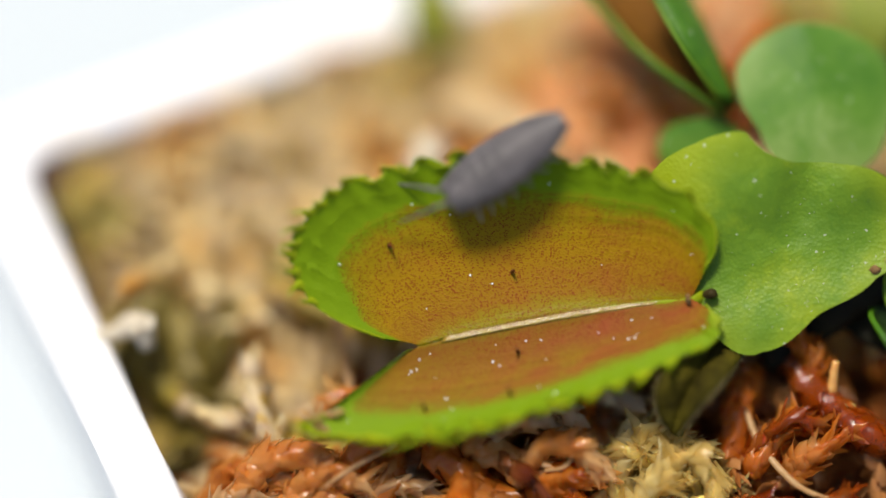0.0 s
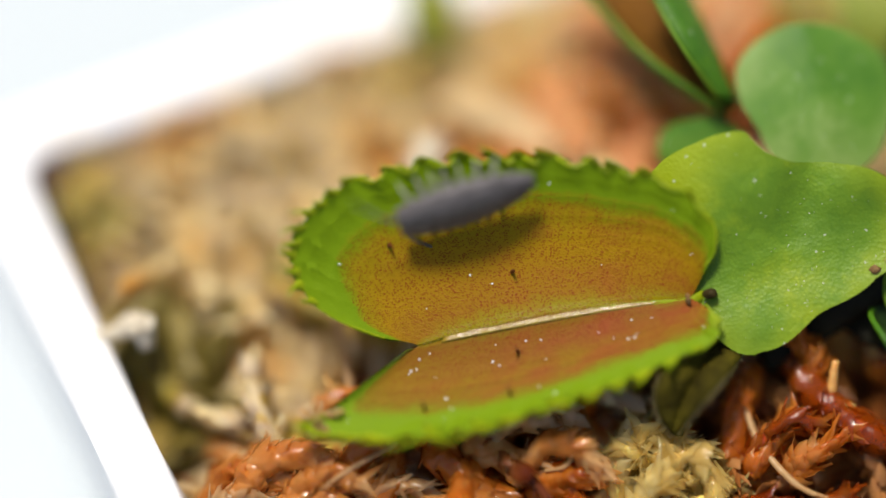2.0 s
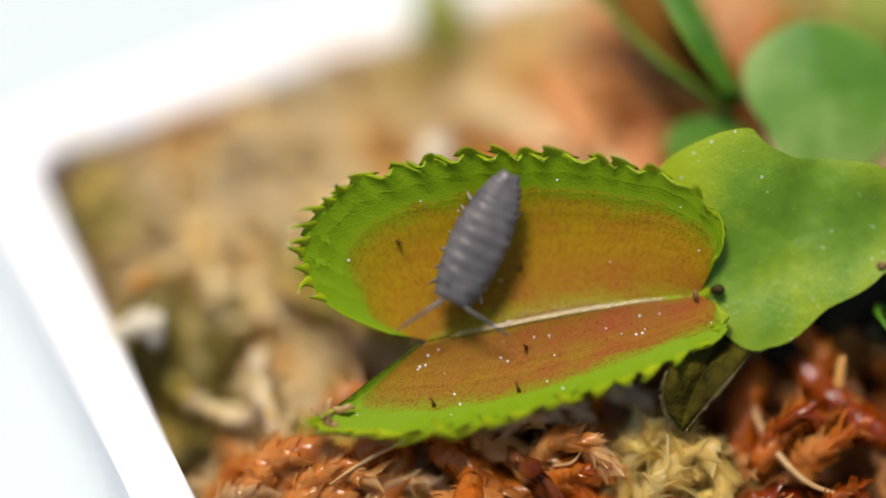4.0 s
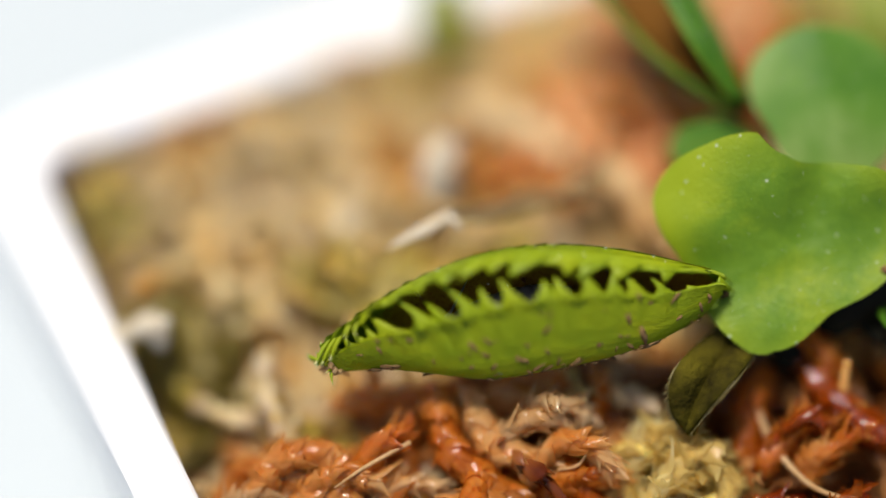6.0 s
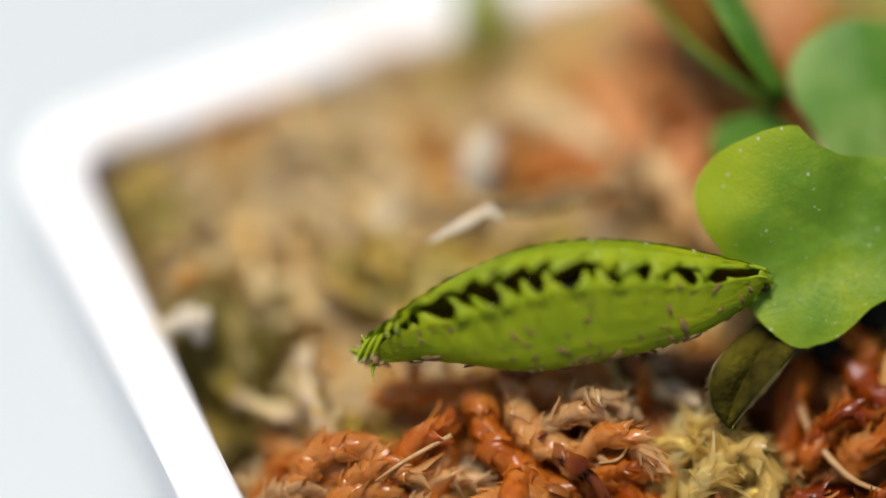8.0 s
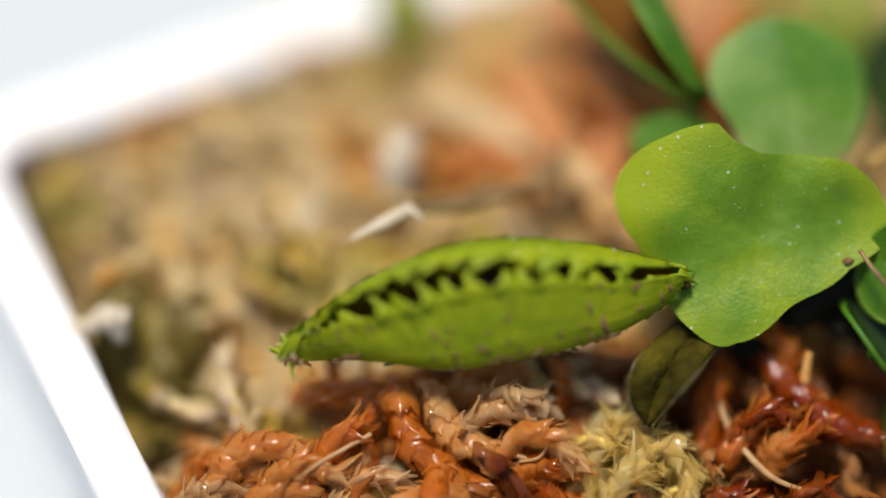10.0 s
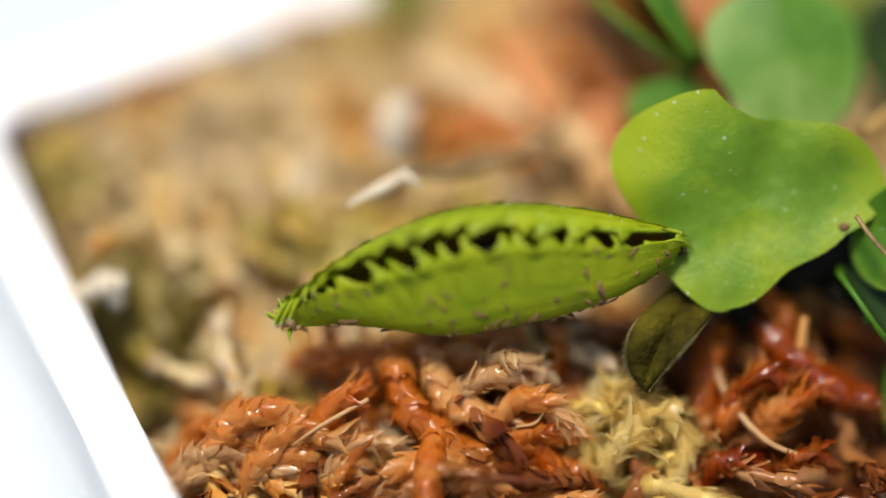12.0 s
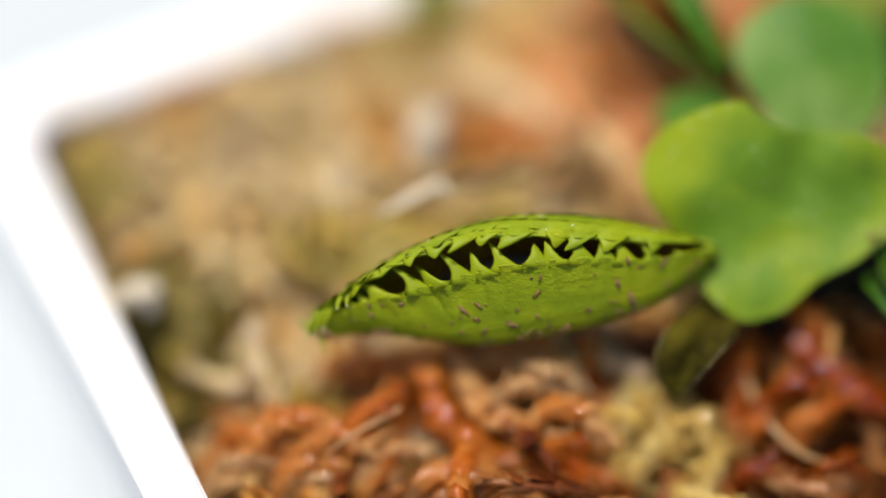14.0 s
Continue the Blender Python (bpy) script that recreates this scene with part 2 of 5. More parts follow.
MOSS_BED = moss_mat("moss_bed", [(0.0, (0.567, 0.198, 0.030)), (0.14, (0.706, 0.356, 0.068)), (0.30, (0.842, 0.613, 0.238)), (0.44, (0.861, 0.731, 0.407)),
                                 (0.58, (0.608, 0.464, 0.305)), (0.72, (0.685, 0.464, 0.085)), (0.86, (0.451, 0.375, 0.051)), (1.0, (0.745, 0.632, 0.254))], 0.45, 0.4, True)
# rust-brown moss, darkened to stand in for shade in gaps and under the trap
MOSS_DEEP_SHADE = moss_mat("moss_deep_shade", [(0.0, (0.10, 0.016, 0.004)), (0.3, (0.25, 0.07, 0.016)), (0.6, (0.38, 0.15, 0.04)), (1.0, (0.50, 0.27, 0.11))], 0.2, 0.3, True)
# the glassy skin of scale leaves over each kind of stem
SKIN = {
    "moss_orange": moss_mat("skin_orange", [(0.0, (0.587, 0.128, 0.006)), (0.5, (0.744, 0.273, 0.033)), (1.0, (0.828, 0.548, 0.194))], 0.18, 0.55, wet=1.0, clear=0.3),
    "moss_tan": moss_mat("skin_tan", [(0.0, (0.668, 0.232, 0.025)), (0.5, (0.806, 0.397, 0.098)), (1.0, (0.867, 0.627, 0.294))], 0.18, 0.55, wet=1.0, clear=0.3),
    "moss_pale": moss_mat("skin_pale", [(0.0, (0.767, 0.593, 0.187)), (0.5, (0.877, 0.724, 0.274)), (1.0, (0.893, 0.890, 0.570))], 0.12, 0.5, wet=1.0, clear=0.4, glass=0.25),
    "moss_red": moss_mat("skin_red", [(0.0, (0.270, 0.023, 0.002)), (0.5, (0.429, 0.084, 0.005)), (1.0, (0.572, 0.242, 0.041))], 0.18, 0.55, wet=1.0, clear=0.3),
}
MOSS_GLASSY = moss_mat("moss_glassy", [(0.0, (0.707, 0.407, 0.150)), (0.5, (0.777, 0.537, 0.263)), (1.0, (0.822, 0.668, 0.401))], 0.16, 0.5, wet=1.0, clear=0.35)
MOSS_CREAM = moss_mat("moss_cream", [(0.0, (0.639, 0.353, 0.120)), (0.5, (0.783, 0.549, 0.255)), (1.0, (0.865, 0.706, 0.405))], 0.3, 0.4)
# olive and brown moss with the shade of hollow and undersides in the colour
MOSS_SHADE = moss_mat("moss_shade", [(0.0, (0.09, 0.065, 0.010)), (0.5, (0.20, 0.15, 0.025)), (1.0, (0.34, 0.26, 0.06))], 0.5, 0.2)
MOSS_BROWN_SHADE = moss_mat("moss_brown_shade", [(0.0, (0.08, 0.022, 0.005)), (0.5, (0.20, 0.07, 0.015)), (1.0, (0.34, 0.16, 0.05))], 0.4, 0.2)
MOSS_OLIVE = moss_mat("moss_olive", [(0.0, (0.34, 0.28, 0.04)), (0.5, (0.50, 0.44, 0.08)), (1.0, (0.66, 0.58, 0.22))], 0.3, 0.4)
SLATE = plain_mat("tergite_slate", (0.066, 0.060, 0.060), (0.126, 0.113, 0.112), 1400, 0.36, 0.00004, 0.0, 0.28)
LIMB = plain_mat("limb_grey", (0.22, 0.20, 0.20), (0.42, 0.38, 0.36), 1400, 0.35, 0.0, 0.3)
EYE = plain_mat("eye_dark", (0.01, 0.01, 0.012), (0.02, 0.02, 0.02), 900, 0.2)

# ---------------------------------------------------------------- mesh helpers (all sizes in millimetres)


def mesh_of(name, verts, faces, mats, slots=None, uvs=None, smooth=True):
    me = bpy.data.meshes.new(name)
    me.from_pydata([tuple(float(c) * MM for c in v) for v in verts], [], faces)
    for m in mats:
        me.materials.append(m)
    if slots is not None:
        me.polygons.foreach_set("material_index", slots)
    if uvs is not None:
        layer = me.uv_layers.new(name="leaf")
        idx = np.zeros(len(me.loops), dtype=np.int32)
        me.loops.foreach_get("vertex_index", idx)
        layer.data.foreach_set("uv", np.asarray(uvs, dtype=np.float32)[idx].ravel())
    me.polygons.foreach_set("use_smooth", [smooth] * len(me.polygons))
    me.update()
    return me


def part(name, me, parent=None, m=None, label=""):
    ob = new(name, me)
    if parent is not None:
        ob.parent = parent
    if m is not None:
        ob.matrix_basis = m
    return tagged(ob, label) if label else ob


def base(name, m, label, category, group="", kind=""):
    ob = new(name)
    ob.empty_display_size = 0.002
    ob.matrix_basis = m
    return tagged(ob, label, category, group, kind)


def mpose(x, y, z, rx=0, ry=0, rz=0):
    return pose(x * MM, y * MM, z * MM, rx, ry, rz)


def curve_through(knots, n):
    """n points on a Catmull-Rom curve through the knots."""
    k = [Vector(p) for p in knots]
    k = [k[0] * 2 - k[1]] + k + [k[-1] * 2 - k[-2]]
    out = []
    spans = len(k) - 3
    for i in range(n):
        f = i / (n - 1) * spans
        j = min(int(f), spans - 1)
        t = f - j
        p0, p1, p2, p3 = k[j:j + 4]
        out.append(0.5 * (2 * p1 + (p2 - p0) * t + (2 * p0 - 5 * p1 + 4 * p2 - p3) * t * t + (3 * p1 - p0 - 3 * p2 + p3) * t ** 3))
    return out


def tube(points, radii, sides=8, squash=1.0, wobble=0.0, rnd=None):
    """Verts and faces of a closed tube along points."""
    verts, faces = [], []
    up = Vector((0.13, 0.21, 1)).normalized()
    n = len(points)
    for i, p in enumerate(points):
        d = (points[min(i + 1, n - 1)] - points[max(i - 1, 0)]).normalized()
        a = d.cross(up)
        a = a.normalized() if a.length > 1e-6 else Vector((1, 0, 0))
        b = a.cross(d).normalized()
        r = radii[i] if hasattr(radii, "__len__") else radii
        for k in range(sides):
            q = 2 * math.pi * k / sides
            rr = r * (1 + (rnd.uniform(-wobble, wobble) if rnd else 0))
            verts.append(p + a * math.cos(q) * rr + b * math.sin(q) * rr * squash)
    for i in range(n - 1):
        for k in range(sides):
            k2 = (k + 1) % sides
            faces.append((i * sides + k, i * sides + k2, (i + 1) * sides + k2, (i + 1) * sides + k))
    faces.append(tuple(range(sides))[::-1])
    faces.append(tuple((n - 1) * sides + k for k in range(sides)))
    return verts, faces


def blob(rx, ry, rz, rnd, rings=5, sides=8, rough=0.2):
    """An uneven pebble."""
    verts, faces = [], []
    for i in range(1, rings):
        v = math.pi * i / rings
        for k in range(sides):
            q = 2 * math.pi * k / sides
            s = 1 + rnd.uniform(-rough, rough)
            verts.append(Vector((rx * math.sin(v) * math.cos(q) * s, ry * math.sin(v) * math.sin(q) * s, rz * math.cos(v) * s)))
    for i in range(rings - 2):
        for k in range(sides):
            k2 = (k + 1) % sides
            faces.append((i * sides + k, (i + 1) * sides + k, (i + 1) * sides + k2, i * sides + k2))
    faces.append(tuple(range(sides)))
    faces.append(tuple((rings - 2) * sides + k for k in range(sides))[::-1])
    return verts, faces


def shell(grid, thick, uv=None):
    """A solid sheet: grid[i][j] of points, thickened along the normals. Returns verts, faces, slots (0 front, 1 back and edges), uvs."""
    g = np.array([[tuple(p) for p in row] for row in grid], dtype=float)
    ni, nj = g.shape[:2]
    di, dj = np.gradient(g, axis=0), np.gradient(g, axis=1)
    nor = np.cross(di, dj)
    nor /= np.maximum(np.linalg.norm(nor, axis=2, keepdims=True), 1e-9)
    th = thick if np.ndim(thick) == 0 else np.asarray(thick)[..., None]
    back = g - nor * th
    verts = list(g.reshape(-1, 3)) + list(back.reshape(-1, 3))
    o = ni * nj
    faces, slots = [], []
    for i in range(ni - 1):
        for j in range(nj - 1):
            a, b, c, d = i * nj + j, (i + 1) * nj + j, (i + 1) * nj + j + 1, i * nj + j + 1
            faces.append((a, b, c, d)), slots.append(0)
            faces.append((o + d, o + c, o + b, o + a)), slots.append(1)
    edge = [i * nj for i in range(ni)] + [(ni - 1) * nj + j for j in range(1, nj)]
    edge += [i * nj + nj - 1 for i in range(ni - 2, -1, -1)] + [j for j in range(nj - 2, 0, -1)]
    for a, b in zip(edge, edge[1:] + edge[:1]):
        faces.append((b, a, o + a, o + b)), slots.append(1)
    uvs = None
    if uv is not None:
        flat = [tuple(q) for row in uv for q in row]
        uvs = flat + flat
    return verts, faces, slots, uvs


# the slope on which the rosette leaves lie, facing the light
SLOPE = pose(0, 0, 0, 35, 0, 0)


def on_slope(x, y, z, rx=0, ry=0, rz=0):
    """A pose at the place (x, y, z) mm of the world, turned like the slope and then further."""
    return pose(x * MM, y * MM, z * MM) @ SLOPE @ pose(0, 0, 0, rx, ry, rz)


# ---------------------------------------------------------------- pot, table
POT_TURN = 23.6
POT_CORNER = (-23.4, 10.3)
POT_SIDE, POT_TALL, RIM_Z = 78.0, 62.0, -6.0


def build_pot():
    """A square pot: tapering walls with a flat rim, open at the top."""
    pot = base("plant_pot", mpose(POT_CORNER[0], POT_CORNER[1], RIM_Z - POT_TALL, 0, 0, POT_TURN), "square white plastic plant pot filled with moss on the table", "plant pot")
    s = POT_SIDE

    def ring(inset, z, r, n=6):
        out = []
        for cx, cy, q0 in ((inset + r, -inset - r, 90), (inset + r, -s + inset + r, 180), (s - inset - r, -s + inset + r, 270), (s - inset - r, -inset - r, 0)):
            for k in range(n + 1):
                q = radians(q0 + 90 * k / n)
                out.append((cx + r * math.cos(q), cy + r * math.sin(q), z))
        return out

    z = POT_TALL
    def lathe(name, prof, mat, closed_ends):
        rings = [ring(*p) for p in prof]
        n = len(rings[0])
        verts = [v for r in rings for v in r]
        faces = []
        for i in range(len(rings) - 1):
            for k in range(n):
                k2 = (k + 1) % n
                faces.append((i * n + k, i * n + k2, (i + 1) * n + k2, (i + 1) * n + k))
        if closed_ends:
            faces.append(tuple(range(n))[::-1])
            faces.append(tuple((len(rings) - 1) * n + k for k in range(n)))
        else:
            for k in range(n):
                k2 = (k + 1) % n
                faces.append(((len(rings) - 1) * n + k, (len(rings) - 1) * n + k2, k2, k))
        part(name, mesh_of(name, verts, faces, [mat], smooth=False), pot)

    lathe("pot_body", [(8.0, 0, 3.0), (-1.1, z - 6.0, 3.4), (0.3, z - 5.6, 1.8), (1.2, z - 9, 1.6), (9.5, 2.0, 2.4)], WHITE, True)
    lathe("rim", [(-1.2, z - 7.0, 3.4), (-2.9, z - 6.8, 4.0), (-3.1, z - 0.4, 4.2), (-2.8, z, 4.0), (-0.3, z, 1.8), (0.0, z - 0.3, 1.6), (0.5, z - 5.4, 1.6)], WHITE, False)
    return pot


def build_table():
    n, size = 12, 380.0
    verts, faces = [], []
    for i in range(n + 1):
        for j in range(n + 1):
            verts.append((-size + 2 * size * i / n, -size + 2 * size * j / n, 0))
    for i in range(n):
        for j in range(n):
            faces.append((i * (n + 1) + j, (i + 1) * (n + 1) + j, (i + 1) * (n + 1) + j + 1, i * (n + 1) + j + 1))
    t = part("ground", mesh_of("ground", verts, faces, [TABLE], smooth=False), None, mpose(0, 0, RIM_Z - POT_TALL))
    tagged(t, "pale blue-white table top under the pot", "table top", kind="structure")


build_pot()
build_table()

# ---------------------------------------------------------------- moss
POT_M = Matrix.Translation((POT_CORNER[0], POT_CORNER[1], 0)) @ Matrix.Rotation(radians(POT_TURN), 4, "Z")
POT_I = POT_M.inverted()


def ground_z(x, y):
    """Height of the moss bed in mm: level at the back, falling away before the trap."""
    z = -9.4 + 1.4 * noise.noise(Vector((x * 0.11, y * 0.11, 3.1))) + 0.7 * noise.noise(Vector((x * 0.33, y * 0.33, 7.7)))
    z += 0.8 * math.exp(-((y + 7) / 3.0) ** 2) - 0.30 * max(0.0, -6.5 - y) + 1.0 * math.exp(-((y + 12) / 5) ** 2)
    z -= 6.0 * math.exp(-((x + 11) / 6) ** 2 - ((y + 2.5) / 5.5) ** 2)         # hollow by the pot wall
    z -= 1.5 * math.exp(-((x - 20) / 6) ** 2 - ((y + 7) / 4) ** 2)         # hollow under the rosette
    q = POT_I @ Vector((x, y, 0))
    return z + 3.0 * math.exp(-(q.y / 7) ** 2) + 2.4 * math.exp(-(q.x / 4) ** 2 - (q.y / 12) ** 2)   # heaped against the rim


def build_bed():
    n = 90
    verts, faces = [], []
    for i in range(n + 1):
        for j in range(n + 1):
            p = POT_M @ Vector((0.6 + (POT_SIDE - 1.2) * i / n, -0.6 - (POT_SIDE - 1.2) * j / n, 0))
            verts.append((p.x, p.y, ground_z(p.x, p.y) - 1.4))
    for i in range(n):
        for j in range(n):
            faces.append((i * (n + 1) + j, i * (n + 1) + j + 1, (i + 1) * (n + 1) + j + 1, (i + 1) * (n + 1) + j))
    bed = part("soil", mesh_of("soil", verts, faces, [PEAT]))
    tagged(bed, "dark brown peaty bed under the moss in the pot", "soil", kind="structure")


def clad(pts, width, leaves, rnd, spread=0.5, leaf_len=1.4):
    """A shoot of the moss carpet along pts: a thin stem clad in thin, pointed, uneven leaves that stick out."""
    n = len(pts) - 1
    r0 = width * 0.5
    rad = [r0 * 0.55 * (0.7 + 0.5 * math.sin(math.pi * min(1, 0.25 + 0.72 * i / n))) * rnd.uniform(0.8, 1.2) for i in range(n + 1)]
    rad[-2], rad[-1] = rad[-2] * 0.7, rad[-1] * 0.15
    verts, faces = tube(pts, rad, 6, 1.0, 0.15, rnd)
    for k in range(leaves):
        f = min(max((k + rnd.uniform(-0.8, 0.8)) / leaves, 0), 0.995)
        j = min(int(f * n), n - 1)
        c = pts[j].lerp(pts[j + 1], f * n - j)
        d = (pts[j + 1] - pts[j]).normalized()
        side = Vector((0.13, 0.21, 1)).cross(d).normalized()
        q = rnd.uniform(0, 6.283)
        rr = max(rad[j], r0 * 0.35) * rnd.uniform(0.95, 1.5)
        ln = leaf_len * rnd.uniform(0.6, 1.35)
        sp = spread * rnd.random() ** 2 * 2.2
        broad, skew = rnd.uniform(0.55, 1.15), rnd.uniform(-0.5, 0.5)
        s = len(verts)
        for half, al in ((0.8, 0.0), (1.1, 0.28), (0.95, 0.58), (0.52, 0.85), (0.04, 1.12)):
            rho = rr * (1 + 0.22 * math.sin(math.pi * min(al, 1))) + sp * ln * 0.6 * al ** 2.0
            for e in (-1, 0, 1):
                out = Matrix.Rotation(q + e * half * broad + skew * al, 3, d) @ side
                verts.append(c + d * (ln * al) + out * (rho * (1.0 + 0.16 * (1 - abs(e)))))
        for i in range(4):
            for e in range(2):
                a = s + i * 3 + e
                faces.append((a, a + 1, a + 4, a + 3))
    return verts, faces


def scaly(pts, width, leaves, rnd, spread=0.5, leaf_len=1.4):
    """A near shoot of peat moss: a soft stem, and round it in a spiral boat-shaped glassy leaves that overlap and end in a point."""
    n = len(pts) - 1
    r0 = width * 0.5
    rad = [r0 * 0.62 * (0.72 + 0.42 * math.sin(math.pi * min(1, 0.22 + 0.70 * i / n))) * rnd.uniform(0.9, 1.1) for i in range(n + 1)]
    rad[-2], rad[-1] = rad[-2] * 0.7, rad[-1] * 0.2
    stem_v, stem_f = tube(pts, rad, 10, rnd.uniform(0.7, 1.0), 0.08, rnd)
    verts, faces = [], []
    es = (-1, -0.55, 0, 0.55, 1)
    turn = rnd.uniform(0, 6.283)
    for k in range(leaves):
        f = min(max((k + rnd.uniform(-0.35, 0.35)) / leaves, 0), 0.995)
        j = min(int(f * n), n - 1)
        c = pts[j].lerp(pts[j + 1], f * n - j)
        d = (pts[j + 1] - pts[j]).normalized()
        side = Vector((0.13, 0.21, 1)).cross(d).normalized()
        q = turn + 2.4 * k + rnd.uniform(-0.7, 0.7)
        ln = leaf_len * rnd.uniform(0.6, 1.25)
        wild = rnd.random()
        sp = spread * (rnd.uniform(0.4, 1.2) if wild < 0.16 else rnd.uniform(0.02, 0.28))
        broad, skew, lift = rnd.uniform(0.5, 1.2), rnd.uniform(-0.45, 0.45), rnd.uniform(1.02, 1.42)
        s = len(verts)
        for half, al in ((0.55, -0.05), (0.98, 0.22), (1.0, 0.48), (0.70, 0.74), (0.30, 0.95), (0.02, 1.22)):
            rho = rad[j] * (lift + 0.16 * math.sin(math.pi * min(max(al, 0), 1))) + sp * ln * 0.7 * max(al, 0) ** 2.2
            for e in es:
                out = Matrix.Rotation(q + e * half * broad + skew * al, 3, d) @ side
                verts.append(c + d * (ln * al) + out * (rho * (1.0 + 0.10 * (1 - e * e) + 0.05 * math.sin(k + 4 * al + 2 * e))))
        for i in range(5):
            for e in range(4):
                a = s + i * 5 + e
                faces.append((a, a + 1, a + 6, a + 5))
    off = rnd.uniform(0, 50)

    def uneven(vs):
        return [v + 0.26 * noise.noise_vector(v * 0.6 + Vector((off, 0, 0))) + 0.10 * noise.noise_vector(v * 2.2 + Vector((0, off, 0))) for v in vs]
    return (uneven(stem_v), stem_f), (uneven(verts), faces)


def wander(rnd, length, steps, curl, lift):
    """A random bent line from the origin along +x."""
    pts, p, head, pitch = [], Vector((0, 0, 0)), 0.0, lift
    turn = rnd.uniform(-curl, curl)
    for i in range(steps + 1):
        pts.append(p.copy())
        p = p + Vector((math.cos(head) * math.cos(pitch), math.sin(head) * math.cos(pitch), math.sin(pitch))) * (length / steps)
        head += turn / steps + rnd.uniform(-0.12, 0.12)
        pitch -= lift * 2.3 / steps
    return pts


def build_moss_carpet(front, total, seed, mat, label):
    """The moss that cannot be counted: the pale carpet behind the trap, or the rust-brown depth before it, darkened for
    shade.
    """
    rnd = random.Random(seed)
    kinds = [clad(wander(rnd, rnd.uniform(7, 12), 12, 2.8, rnd.uniform(0.1, 0.7)), rnd.uniform(0.9, 1.5), 40, rnd, 0.35, 1.05) for _ in range(12)]
    kinds = [(np.array([tuple(v) for v in vs]), fs) for vs, fs in kinds]
    all_v, all_f, off = [], [], 0
    count = 0
    while count < total:
        u, v = rnd.uniform(0.8, 66), rnd.uniform(0.8, 60)
        p = POT_M @ Vector((u, -v, 0))
        # the dark carpet reaches back under the trap in place of its shadow
        line = 1.2 + 0.2 * p.x + rnd.uniform(-2, 2) - min(9.0, 1.5 * max(0.0, -2 - p.x))
        if p.x > 36 or p.y < -26 or (p.y < line) != front:
            continue
        vs, fs = kinds[rnd.randrange(len(kinds))]
        m = Euler((rnd.uniform(-0.5, 0.5), rnd.uniform(-0.6, 0.5), rnd.uniform(0, 6.28))).to_matrix()
        w = vs @ np.array(m).T * (rnd.uniform(0.35, 0.6) if min(u, v) < 5 else rnd.uniform(0.75, 1.2)) + np.array([p.x, p.y, ground_z(p.x, p.y) - (2.6 if front else 0.6)])
        if w[:, 2].max() > (-5.0 if v > 8 else -3.5):
            continue
        q = [POT_I @ Vector(c) for c in w[::7]]
        if min(c.x for c in q) < 0.3 or max(c.y for c in q) > -0.3:
            continue
        all_v.append(w)
        all_f.extend(tuple(i + off for i in f) for f in fs)
        off += len(w)
        count += 1
    me = mesh_of("sphagnum_moss", np.concatenate(all_v), all_f, [mat])
    tagged(part("sphagnum_moss", me), label, "moss", kind="stuff")


build_bed()
build_moss_carpet(False, 2200, 11, MOSS_BED, "carpet of tan and orange peat moss filling the pot")
build_moss_carpet(True, 750, 12, MOSS_DEEP_SHADE, "rust-brown wet peat moss deep before the flytrap, darkened for shade")


# ---------------------------------------------------------------- the trap that closes
# local frame of the trap: x along the picture of the midrib, y up the slope, z out of the slope; millimetres from the midrib's middle
TRAP_M = on_slope(*(5.90, -3.18, -2.23))
SIG = (0, 0.08, 0.17, 0.28, 0.42, 0.58, 0.75, 0.90, 0.96, 1)


def smooth_knots(values):
    def f(s):
        s = np.asarray(s, dtype=float)
        x, y = np.array(SIG), np.array(values, dtype=float)
        m = np.gradient(y, x)
        i = np.clip(np.searchsorted(x, s, side="right") - 1, 0, len(x) - 2)
        h = x[i + 1] - x[i]
        t = (s - x[i]) / h
        return ((2 * t**3 - 3 * t**2 + 1) * y[i] + (t**3 - 2 * t**2 + t) * h * m[i] + (-2 * t**3 + 3 * t**2) * y[i + 1] + (t**3 - t**2) * h * m[i + 1])
    return f


MIDRIB = ((-7.16, -1.26), (7.28, 1.26))
OPEN = {'upper': (smooth_knots((-8.73, -12.18, -13.83, -12.32, -7.82, -2.42, 2.82, 7.31, 8.68, 8.11)),
              smooth_knots((-0.96, 0.61, 3.46, 6.55, 8.26, 8.77, 8.26, 6.55, 4.57, 2.77)),
              smooth_knots((0.0, 0.3, 0.75, 1.2, 1.2, 1.2, 1.35, 1.35, 1.05, 0.3))),
        'lower': (smooth_knots((-8.72, -11.7, -13.03, -10.63, -6.46, -2.31, 2.31, 6.66, 8.69, 8.62)),
              smooth_knots((-2.34, -4.61, -5.7, -6.06, -5.77, -4.88, -3.4, -1.75, -0.81, 0.25)),
              smooth_knots((0.4, 1.0, 1.4, 1.75, 2.05, 2.15, 1.95, 1.5, 1.2, 0.6)))}
CLOSED = {'upper': (smooth_knots((-9.63, -11.88, -12.84, -11.63, -8.54, -4.54, 0.64, 5.46, 7.61, 8.46)),
              smooth_knots((-1.86, -2.13, -1.85, -0.56, 1.25, 2.67, 2.73, 2.48, 2.47, 2.38)),
              smooth_knots((0.4, 0.4, 0.6, 1.65, 2.6, 3.05, 2.8, 1.7, 1.0, 0.6))),
          'lower': (smooth_knots((-9.48, -11.88, -12.84, -10.94, -6.91, -2.92, 1.53, 5.61, 7.76, 8.52)),
              smooth_knots((-2.1, -2.4, -2.15, -0.86, 0.3, 1.49, 1.96, 1.82, 2.12, 2.23)),
              smooth_knots((0.4, 0.4, 0.6, 1.65, 2.6, 3.05, 2.8, 1.7, 1.0, 0.6)))}
